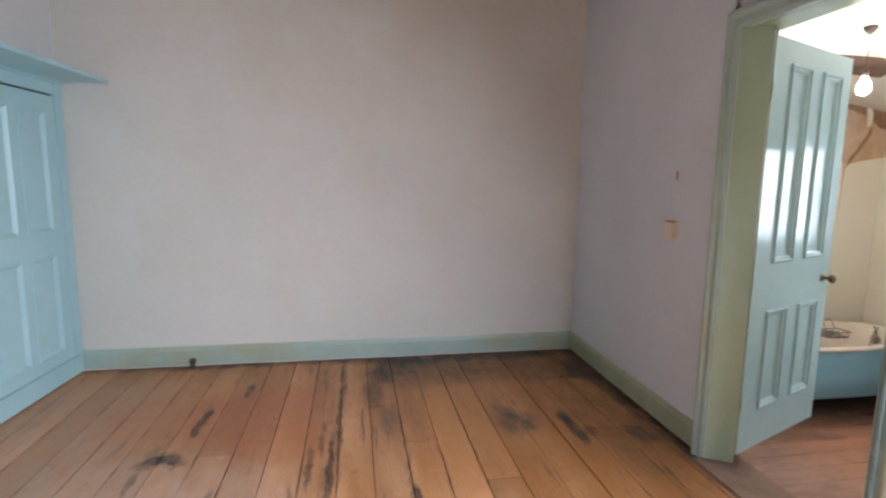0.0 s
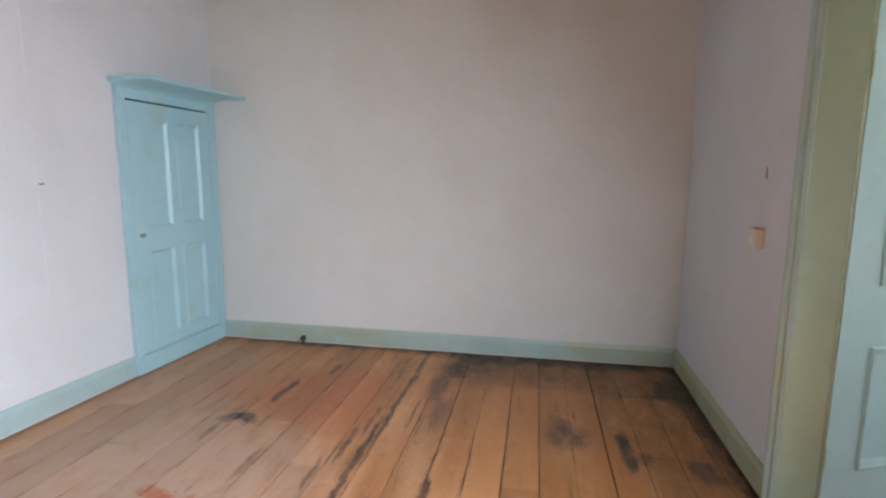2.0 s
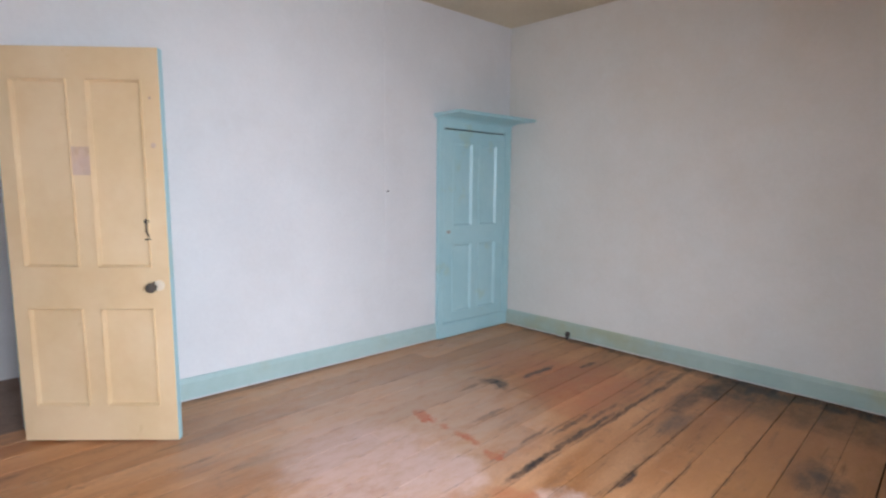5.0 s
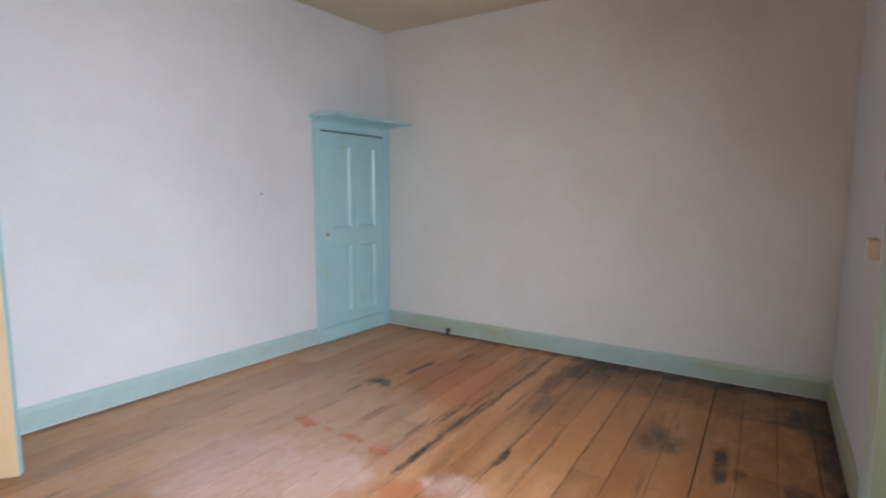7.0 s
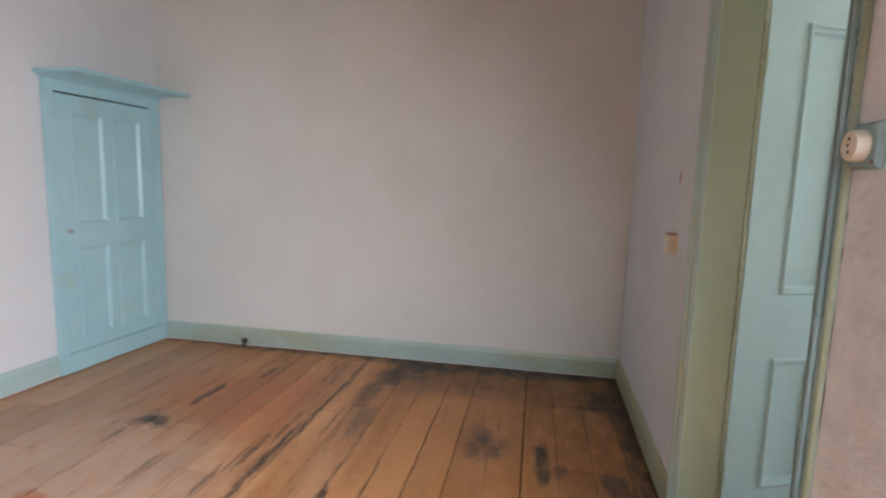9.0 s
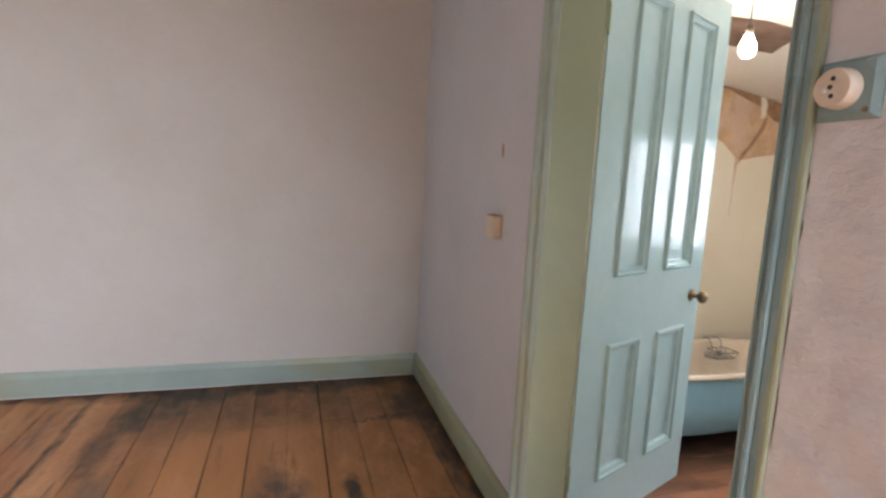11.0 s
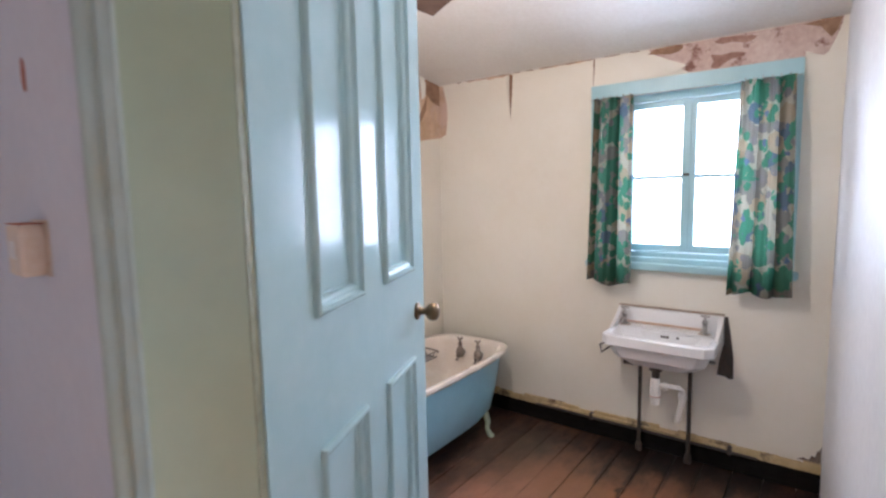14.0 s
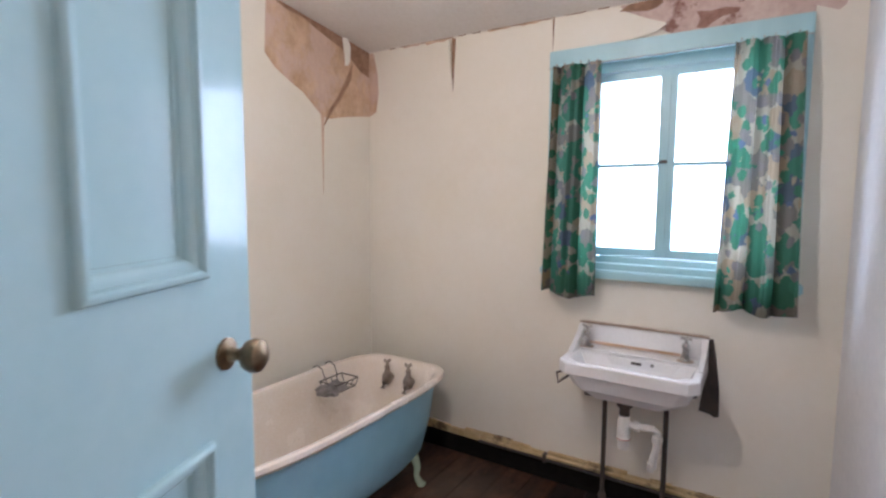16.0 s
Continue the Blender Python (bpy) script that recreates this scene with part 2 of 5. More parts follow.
M_lumpy = surface("lumpy_plaster", (0.72, 0.70, 0.71), (0.79, 0.77, 0.775), 9, 0.48, 0.75, 90, stretch=(1, 1, 1.7), mottle=0.06)
M_ceil = surface("yellowed_ceiling", (0.60, 0.53, 0.40), (0.68, 0.61, 0.47), 1.2, 0.85, 0.1, 60)
M_bceil = surface("bathroom_ceiling_paper", (0.74, 0.70, 0.65), (0.80, 0.77, 0.73), 1.4, 0.7, 0.12, 50)
M_bwall = surface("cream_wallpaper", (0.785, 0.735, 0.62), (0.825, 0.785, 0.685), 1.6, 0.6, 0.04, 30, mottle=0.03, stain=((0.66, 0.56, 0.42), 1.3, 0.58, 0.8, 0.45))
M_bgloss = surface("pale_gloss_wall_paint", (0.70, 0.71, 0.73), (0.75, 0.755, 0.77), 1.6, 0.42, 0.08, 30, rough2=0.5)
M_teal = surface("olive_sage_gloss", (0.395, 0.50, 0.37), (0.415, 0.52, 0.39), 2.0, 0.2, 0.02, 14, stain=((0.40, 0.44, 0.29), 9.0, 0.55, 0.9, 0.25), rough2=0.22, mottle=0.03)
M_arch = surface("grey_teal_gloss", (0.25, 0.37, 0.38), (0.30, 0.42, 0.42), 2.5, 0.2, 0.02, 14, stain=((0.48, 0.50, 0.38), 3.0, 0.58, 0.72, 0.5), mottle=0.03)
# olive patches partly paint in the warmer light on the sage skirting
M_skirt = surface("pale_sage_skirting_paint", (0.40, 0.51, 0.47), (0.44, 0.55, 0.50), 2.5, 0.3, 0.03, 14, stain=((0.42, 0.44, 0.29), 1.1, 0.46, 0.60, 0.8), mottle=0.04)
M_door = surface("pale_blue_green_gloss", (0.45, 0.645, 0.68), (0.49, 0.685, 0.715), 1.5, 0.11, 0.02, 24, rough2=0.15, mottle=0.03)
M_door.node_tree.nodes["Principled BSDF"].inputs["Specular IOR Level"].default_value = 0.32
M_cup = surface("pale_turquoise_paint", (0.40, 0.64, 0.69), (0.46, 0.69, 0.73), 2.0, 0.32, 0.02, 14, stain=((0.44, 0.60, 0.53), 2.3, 0.58, 0.62, 0.55), mottle=0.03)
M_cream = surface("bare_cream_paint", (0.70, 0.51, 0.29), (0.77, 0.59, 0.37), 2.0, 0.42, 0.03, 14, stain=((0.52, 0.33, 0.14), 6.0, 0.66, 0.72, 0.6), mottle=0.03)
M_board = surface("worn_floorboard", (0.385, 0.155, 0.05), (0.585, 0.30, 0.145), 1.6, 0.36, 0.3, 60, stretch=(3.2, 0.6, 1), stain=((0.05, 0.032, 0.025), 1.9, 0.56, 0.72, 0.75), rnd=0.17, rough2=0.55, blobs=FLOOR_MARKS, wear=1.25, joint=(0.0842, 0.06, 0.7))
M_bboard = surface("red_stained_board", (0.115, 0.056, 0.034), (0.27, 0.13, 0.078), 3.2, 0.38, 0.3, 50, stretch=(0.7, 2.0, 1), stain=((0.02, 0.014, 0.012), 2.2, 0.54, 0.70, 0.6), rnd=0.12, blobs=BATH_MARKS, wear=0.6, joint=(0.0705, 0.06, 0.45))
# near-black colour paints in the darkness of gaps and floor voids
M_dark = surface("dark_void", (0.02, 0.016, 0.013), (0.03, 0.025, 0.02), 4, 0.9, 0)
M_dark.node_tree.nodes["Principled BSDF"].inputs["Specular IOR Level"].default_value = 0.15
M_black = surface("black_foot_board", (0.007, 0.006, 0.005), (0.014, 0.012, 0.010), 9, 0.85, 0.2, 40)
M_black.node_tree.nodes["Principled BSDF"].inputs["Specular IOR Level"].default_value = 0.15
M_sill = surface("worn_threshold_wood", (0.20, 0.12, 0.085), (0.30, 0.20, 0.15), 5, 0.6, 0.3, 80)
M_white = surface("white_porcelain", (0.80, 0.79, 0.77), (0.84, 0.83, 0.81), 3, 0.12, 0)
M_enamel = surface("stained_cream_enamel", (0.76, 0.67, 0.56), (0.82, 0.76, 0.68), 3, 0.18, 0, stain=((0.42, 0.26, 0.12), 3.0, 0.6, 0.8, 0.5))
M_bathblue = surface("sky_blue_bath_paint", (0.27, 0.53, 0.66), (0.32, 0.59, 0.71), 3, 0.35, 0.03, 14, mottle=0.03)
M_brass = surface("tarnished_brass", (0.17, 0.12, 0.075), (0.30, 0.22, 0.13), 20, 0.3, 0.02, metal=1.0)
M_chrome = surface("dull_chrome", (0.36, 0.34, 0.32), (0.50, 0.48, 0.45), 20, 0.25, 0.02, metal=1.0)
M_iron = surface("rusty_iron", (0.05, 0.045, 0.04), (0.09, 0.07, 0.055), 20, 0.6, 0.2)
M_plast = surface("white_plastic", (0.74, 0.72, 0.67), (0.80, 0.78, 0.74), 6, 0.4, 0)
M_bake = surface("cream_plastic", (0.76, 0.64, 0.50), (0.80, 0.70, 0.56), 10, 0.35, 0)
M_plaster = surface("bare_tan_plaster", (0.50, 0.33, 0.20), (0.66, 0.47, 0.32), 8, 0.9, 0.9, 26, stretch=(1, 1, 0.8), stain=((0.64, 0.49, 0.42), 5.0, 0.46, 0.58, 0.7))
M_pink = surface("damp_pink_plaster", (0.55, 0.40, 0.34), (0.66, 0.53, 0.46), 7, 0.9, 0.4, 40, stain=((0.22, 0.09, 0.06), 8.0, 0.55, 0.62, 0.85))
M_paper = surface("curling_wallpaper", (0.76, 0.72, 0.63), (0.80, 0.77, 0.69), 4, 0.8, 0.1, 60)
M_winpaint = surface("turquoise_window_paint", (0.36, 0.57, 0.61), (0.41, 0.62, 0.65), 4, 0.3, 0.02, 14, mottle=0.03)
M_edge = surface("worn_door_edge", (0.30, 0.32, 0.22), (0.38, 0.40, 0.29), 5, 0.5, 0.1, 40, stain=((0.20, 0.16, 0.10), 6, 0.55, 0.65, 0.6))
# darker olive tone for the east skirting and the old paint edge
M_olive = surface("dark_olive_paint", (0.35, 0.38, 0.25), (0.41, 0.45, 0.31), 3.0, 0.35, 0.03, 14, stain=((0.28, 0.24, 0.13), 2.5, 0.5, 0.7, 0.5), mottle=0.04)
M_skirt_west = surface("pale_turquoise_skirting_paint", (0.41, 0.555, 0.54), (0.46, 0.60, 0.58), 2.5, 0.3, 0.03, 14, stain=((0.44, 0.50, 0.40), 2.0, 0.55, 0.7, 0.5), mottle=0.04)
M_rust = surface("red_mark", (0.45, 0.16, 0.10), (0.5, 0.2, 0.13), 30, 0.8, 0)


# ---- mesh helpers ----
def link_mesh(name, bm, material, parent=None, label="", smooth=False, kind=""):
    bmesh.ops.recalc_face_normals(bm, faces=bm.faces)
    me = bpy.data.meshes.new(name)
    bm.to_mesh(me)
    bm.free()
    if smooth:
        me.shade_smooth()
        me.set_sharp_from_angle(angle=radians(40))
    me.materials.append(material)
    ob = new(name, me)
    if parent is not None:
        ob.parent = parent
    return tagged(ob, label, kind=kind)


def part(name, bm, material, parent, label="", smooth=False):
    return link_mesh(name, bm, material, parent, label, smooth)


def thing(name, m, label, category, group="", kind=""):
    ob = new(name)
    ob.empty_display_size = 0.05
    ob.matrix_basis = m
    return tagged(ob, label, category, group, kind)


def box(x0, x1, y0, y1, z0, z1, bevel=0.0, bm=None):
    one = bmesh.new()
    bmesh.ops.create_cube(one, size=1)
    bmesh.ops.transform(one, matrix=Matrix.Translation(((x0 + x1) / 2, (y0 + y1) / 2, (z0 + z1) / 2)) @ Matrix.Diagonal((x1 - x0, y1 - y0, z1 - z0, 1)), verts=one.verts)
    if bevel:
        bmesh.ops.bevel(one, geom=one.edges[:], offset=bevel, segments=2, affect="EDGES")
    if bm is None:
        return one
    me = bpy.data.meshes.new("tmp")
    one.to_mesh(me)
    one.free()
    bm.from_mesh(me)
    bpy.data.meshes.remove(me)
    return bm


def loft(rings, closed=True, cap0=False, cap1=False, bm=None):
    """Skin over rings of equally many points."""
    bm = bm or bmesh.new()
    vs = [[bm.verts.new(p) for p in r] for r in rings]
    k = len(vs[0])
    for a, b in zip(vs, vs[1:]):
        for i in range(k if closed else k - 1):
            j = (i + 1) % k
            bm.faces.new((a[i], a[j], b[j], b[i]))
    if cap0:
        bm.faces.new(vs[0][::-1])
    if cap1:
        bm.faces.new(vs[-1])
    return bm


def turned(profile, axis="z", seg=20, at=(0, 0, 0), bm=None):
    """A turned shape from (radius, height) pairs about an axis."""
    rings = []
    for r, h in profile:
        ring = []
        for i in range(seg):
            a = 2 * math.pi * i / seg
            c, s = r * math.cos(a), r * math.sin(a)
            p = {"z": (c, s, h), "x": (h, c, s), "y": (c, h, s)}[axis]
            ring.append(Vector(p) + Vector(at))
        rings.append(ring)
    return loft(rings, True, True, True, bm)


def tube(points, radius, seg=8, bm=None):
    """A round bar along a polyline."""
    pts = [Vector(p) for p in points]
    rings = []
    for i, p in enumerate(pts):
        d = (pts[min(i + 1, len(pts) - 1)] - pts[max(i - 1, 0)]).normalized()
        u = d.cross(Vector((0, 0, 1)) if abs(d.z) < 0.9 else Vector((1, 0, 0))).normalized()
        v = d.cross(u)
        rings.append([p + radius * (math.cos(2 * math.pi * k / seg) * u + math.sin(2 * math.pi * k / seg) * v) for k in range(seg)])
    return loft(rings, True, True, True, bm)


def sheet(outline, to3d, thick, bm=None):
    """A thin plate with an irregular outline: to3d(u, v, d) gives the place, d the height over the base."""
    bm = bm or bmesh.new()
    lo = [bm.verts.new(to3d(u, v, 0)) for u, v in outline]
    hi = [bm.verts.new(to3d(u, v, thick)) for u, v in outline]
    bm.faces.new(hi)
    for i in range(len(lo)):
        j = (i + 1) % len(lo)
        bm.faces.new((lo[i], lo[j], hi[j], hi[i]))
    return bm


def wall_mesh(a, b, z0, z1, thick, openings=()):
    """A wall from a to b (xy), thickness to the right of a->b; openings (u0, u1, zlow, zhigh) along it."""
    a, b = Vector((*a, 0)), Vector((*b, 0))
    length = (b - a).length
    d = (b - a) / length
    nrm = Vector((d.y, -d.x, 0))
    us = sorted({0.0, length, *(v for o in openings for v in o[:2])})
    zs = sorted({z0, z1, *(v for o in openings for v in o[2:])})
    bm = bmesh.new()
    solid = {}
    for i in range(len(us) - 1):
        for j in range(len(zs) - 1):
            uc, zc = (us[i] + us[i + 1]) / 2, (zs[j] + zs[j + 1]) / 2
            solid[i, j] = not any(o[0] < uc < o[1] and o[2] < zc < o[3] for o in openings)

    def P(u, z, t):
        return a + d * u + nrm * t + Vector((0, 0, z))

    def quad(*ps):
        bm.faces.new([bm.verts.new(p) for p in ps])

    for (i, j), s in solid.items():
        if not s:
            continue
        u0, u1, w0, w1 = us[i], us[i + 1], zs[j], zs[j + 1]
        quad(P(u0, w0, 0), P(u1, w0, 0), P(u1, w1, 0), P(u0, w1, 0))
        quad(P(u0, w0, thick), P(u1, w0, thick), P(u1, w1, thick), P(u0, w1, thick))
        for (di, dj), (p, q) in {(-1, 0): ((u0, w0), (u0, w1)), (1, 0): ((u1, w0), (u1, w1)), (0, -1): ((u0, w0), (u1, w0)), (0, 1): ((u0, w1), (u1, w1))}.items():
            if not solid.get((i + di, j + dj), False):
                quad(P(*p, 0), P(*q, 0), P(*q, thick), P(*p, thick))
    bmesh.ops.remove_doubles(bm, verts=bm.verts, dist=1e-5)
    return bm


def structure(name, bm, material, label, category, smooth=False):
    ob = link_mesh(name, bm, material, None, label, smooth, "structure")
    return tagged(ob, label, category)


def run(profile, points, closed=False, bm=None):
    """A moulding along a polyline in the plane of a wall. points: (u, v); profile: (offset to the left, height); gives (u, v, h) places."""
    pts = [Vector(p) for p in points]
    k = len(pts)
    rings = []
    for i, p in enumerate(pts):
        d0 = (p - pts[i - 1]).normalized() if closed or i else None
        d1 = (pts[(i + 1) % k] - p).normalized() if closed or i < k - 1 else None
        d0, d1 = d0 or d1, d1 or d0
        n0, n1 = Vector((-d0.y, d0.x)), Vector((-d1.y, d1.x))
        m = (n0 + n1) / (1 + n0.dot(n1))
        rings.append([(p.x + m.x * o, p.y + m.y * o, h) for o, h in profile])
    if closed:
        rings.append(rings[0])
    return rings


# ---- room shell ----
HR = 2.87
YS, YN, XE = -0.45, 4.46, 2.49
DY0, DY1, DZ = 1.983, 2.752, 2.065      # bathroom doorway, clear of its lining


def xl(y):
    return -1.18 - 0.0602 * (YN - y)


structure("floor", box(-1.9, XE + 0.06, YS - 0.1, YN + 0.1, -0.25, -0.026), M_dark, "dark void under the bare floorboards of the room", "floor")
structure("wall_north", wall_mesh((xl(YN) - 0.2, YN), (XE, YN), -0.02, HR, -0.25), M_wall_cream, "off-white distempered plaster wall in a warm cream tone", "wall")
structure("wall_west", wall_mesh((xl(YS), YS), (xl(YN), YN), -0.02, HR, -0.2, [(0.33, 1.15, -0.02, 2.06)]), M_wall, "off-white distempered plaster wall with a doorway", "wall")
structure("wall_south", wall_mesh((XE + 0.15, YS), (xl(YS) - 0.2, YS), -0.02, HR, -0.2), M_wall, "off-white distempered plaster wall", "wall")
structure("wall_east", wall_mesh((XE, YN + 0.2), (XE, YS), FB - 0.1, HR, -0.15, [(YN + 0.2 - DY1 - 0.018, YN + 0.2 - DY0 + 0.018, -0.02, 2.085), (YN + 0.2 - 1.25, YN + 0.2 - 0.22, 0.8, 2.0)]), M_wall_shaded, "shaded off-white plaster wall with a doorway into the bathroom", "wall")
structure("ceiling", box(-1.95, XE + 0.15, YS - 0.2, YN + 0.25, HR, HR + 0.15), M_ceil, "yellowed plain plaster ceiling", "ceiling")

# ---- bathroom shell ----
XB0, XB1, YB0, YB1 = XE + 0.15, 5.28, 2.025, 4.41


def zc(x):
    return 1.99 + 0.148 * (XB1 - x)


structure("floor_bathroom", box(XB0 - 0.1, XB1 + 0.1, YB0 - 0.3, YB1 + 0.1, FB - 0.2, FB - 0.022), M_dark, "dark void under the bathroom floorboards", "floor")
structure("wall_bathroom_north", wall_mesh((XB0, YB1), (XB1 + 0.2, YB1), FB - 0.05, 2.6, -0.15), M_bwall, "cream papered bathroom wall with peeling paper", "wall")
structure("wall_bathroom_east", wall_mesh((XB1, YB1), (XB1, 1.7), FB - 0.05, 2.6, -0.22, [(YB1 - 3.13, YB1 - 2.24, 0.80, 1.76)]), M_bwall, "cream papered bathroom wall with a window opening", "wall")
structure("wall_bathroom_south", wall_mesh((XB1, YB0), (XB0, 1.90), FB - 0.05, 2.6, -0.15), M_bgloss, "pale gloss-painted bathroom wall", "wall")
bm = bmesh.new()
box(0, 1, 0, 1, 0, 1, 0, bm)
for v in bm.verts:
    x = XB0 if v.co.x < 0.5 else XB1
    v.co = Vector((x, 1.85 if v.co.y < 0.5 else YB1, zc(x) + (0.1 if v.co.z > 0.5 else 0)))
structure("ceiling_bathroom", bm, M_bceil, "sloping off-white papered lean-to ceiling", "ceiling")


# ---- room joinery ----
SK = [(0.0, 0.0), (0.022, 0.0), (0.022, 0.105), (0.016, 0.118), (0.010, 0.132), (0.0, 0.135)]


def skirting(name, a, b, side, z=0.0, gap=0.015, scale=1.0, material=None, label="sage-green painted skirting board with chipped top edge"):
    """A moulded board along the foot of a wall from a to b; side: the way it stands out from the wall."""
    a, b, s = Vector((*a, z)), Vector((*b, z)), Vector((*side, 0))
    rings = []
    for p in (a, b):
        rings.append([p + s * o + Vector((0, 0, gap + h * scale)) for o, h in SK])
    return structure(name, loft(rings, True, True, True), material or M_skirt, label, "baseboard")


CY = 3.53       # near edge of the built-in cupboard
skirting("baseboard_north", (xl(YN) + 0.02, YN), (XE - 0.022, YN), (0, -1))
skirting("baseboard_west", (xl(1.35), 1.35), (xl(CY), CY), (1, 0.06), material=M_skirt_west, label="pale sage-turquoise painted skirting board")
skirting("baseboard_east", (XE - 0.024, DY1 + 0.086), (XE - 0.002, YN), (-1, 0), material=M_olive, label="dark olive-green painted skirting board")
skirting("baseboard_east_2", (XE, YS), (XE, DY0 - 0.10), (-1, 0))
skirting("baseboard_south", (xl(YS), YS), (XE - 0.022, YS), (0, 1))

BULGE = 0.024       # the plaster beside the door stands proud of the corner


def xe(y):
    return XE - BULGE * min(1.0, (YN - y) / (YN - 3.0))


bm = bmesh.new()
rows = []
for j in range(31):
    z = 0.14 + (HR - 0.142) * j / 30
    rows.append([(xe(y) + 0.0015 * noise.noise(Vector((y * 3, z * 3, 5))) - 0.002, y, z) for y in [DY1 + 0.07 + (YN - DY1 - 0.073) * i / 30 for i in range(31)]])
structure("wall_east_plaster", loft(rows, False, bm=bm), M_wall_shaded, "uneven shaded plaster on the wall beside the doorway", "wall", True)

# lining, architrave and threshold of the bathroom doorway
door_frame = thing("door_1", pose(0, 0, 0), "sage-green gloss door lining and moulded architrave of the bathroom doorway", "door frame", kind="structure")
part("jamb", loft([[(XE - 0.040, DY1, z), (XE + 0.071, 2.689, z), (XE + 0.073, 2.728, z), (XE + 0.085, 2.768, z), (XE + 0.158, 2.790, z), (XE + 0.158, DY1 + 0.06, z), (XE - 0.006, DY1 + 0.06, z)] for z in (FB, DZ + 0.018)], True, True, True), M_teal, door_frame)
part("jamb", box(XE - 0.004, XE + 0.158, DY0 - 0.018, DY0, FB, DZ + 0.018, 0.002), M_teal, door_frame)
part("head_lining", box(XE - 0.004, XE + 0.158, DY0, DY1, DZ, DZ + 0.018, 0.002), M_teal, door_frame)

part("door_stop", box(XE + 0.085, XE + 0.105, DY0, DY0 + 0.012, 0.0, DZ, 0.002), M_teal, door_frame)
ARCH = [(0.0, 0.0), (0.0, 0.021), (0.010, 0.024), (0.016, 0.030), (0.022, 0.024), (0.046, 0.025), (0.050, 0.034), (0.062, 0.040), (0.074, 0.038), (0.084, 0.028), (0.086, 0.0)]
ARCH_R = [(0.002, 0.0), (0.002, 0.026), (0.005, 0.034), (0.010, 0.0345), (0.0115, 0.028), (0.018, 0.0265), (0.0195, 0.033), (0.024, 0.037), (0.030, 0.036), (0.0315, 0.027), (0.035, 0.0285), (0.055, 0.0285), (0.056, 0.0)]      # the plaster laps up to its outer edge
for name, pts in (("architrave", [(DY1, 0.0), (DY1, DZ)]), ("architrave", [(DY0, DZ), (DY0, 0.0)]), ("architrave_head", [(DY1, DZ), (DY0, DZ)])):
    full = [(DY1, 0.0), (DY1, DZ), (DY0, DZ), (DY0, 0.0)]
    i = {(DY1, 0.0): 0, (DY1, DZ): 1, (DY0, DZ): 2}[pts[0]]
    rings = run([(-o, h) for o, h in (ARCH_R if i == 2 else ARCH)], full)
    part(name, loft([[(XE - (0.0 if u < (DY0 + DY1) / 2 else BULGE) * (h > 0) - h, u, v) for u, v, h in rings[k]] for k in (i, i + 1)], True, True, True), M_arch if i == 2 else M_skirt, door_frame, "moulded grey-teal architrave" if i == 2 else "moulded sage-green architrave", smooth=True)
part("paint_edge", box(XE - 0.0315, XE - 0.02, DY0 - 0.058, DY0 - 0.047, 0.0, DZ + 0.04, 0.002), M_olive, door_frame, "old olive paint along the outer edge")
# the same on the bathroom side, a plain board
part("architrave", box(XB0, XB0 + 0.018, DY1 + 0.02, DY1 + 0.10, FB, DZ + 0.09, 0.003), M_teal, door_frame)
structure("threshold", box(XE - 0.10, XE + 0.15, DY0 - 0.018, DY1 + 0.018, -0.12, 0.012, 0.006), M_sill, "worn grey-brown wooden threshold in the bathroom doorway", "threshold")
structure("step_riser", box(XE + 0.13, XE + 0.15, DY0, DY1, FB - 0.02, -0.121), M_sill, "plain wooden riser below the threshold", "step")


def panel_door(name, m, w, h, t, paint, label, cols, rows, back=None, group=""):
    """A framed four-panel door. Local x along the width from the hinge, y through the thickness (front at y=0 looking to -y), z up.
    cols: (u0, u1) of the panels; rows: (z0, z1, raised moulding width)."""
    d = thing(name, m, label, "door", group)
    us = [0.0, *[v for c in cols for v in c], w]
    z = [0.0, *[v for r in rows for v in r[:2]], h]
    b = 0.0
    part("stile", box(0, us[1], 0, t, 0, h, b), paint, d)
    part("stile", box(us[-2], w, 0, t, 0, h, b), paint, d)
    for i in range(0, len(z), 2):
        part("rail", box(us[1], us[-2], 0.0, t, z[i], z[i + 1], b), paint, d)
    for r in rows:
        part("muntin", box(us[2], us[3], 0.0, t, r[0], r[1], b), paint, d)
        for c in cols:
            pan = part("panel", box(c[0] - 0.004, c[1] + 0.004, 0.012, t - 0.012, r[0] - 0.004, r[1] + 0.004), paint, d)
            if r[2]:
                prof = [(0.0, -0.012), (0.0, 0.006), (0.002, 0.010), (0.005, 0.012), (0.009, 0.0115), (0.0115, 0.008), (0.012, 0.005), (0.0145, 0.005), (0.015, 0.003), (0.020, 0.002), (0.025, -0.002), (0.028, -0.007), (0.0285, -0.0095), (0.034, -0.0100), (0.034, -0.0118)]
                prof = [(o * r[2] / 0.034 - 0.006, q) for o, q in prof]
                rings = run(prof, [(c[0], r[0]), (c[1], r[0]), (c[1], r[1]), (c[0], r[1])], True)
                part("moulding", loft([[(u, -q, v) for u, v, q in ring] for ring in rings], True), paint, pan, smooth=True)
            if r[2] and back:
                rings = run(prof, [(c[0], r[0]), (c[1], r[0]), (c[1], r[1]), (c[0], r[1])], True)
                part("moulding", loft([[(u, t + q, v) for u, v, q in ring] for ring in rings], True), paint, pan, smooth=True)
    return d


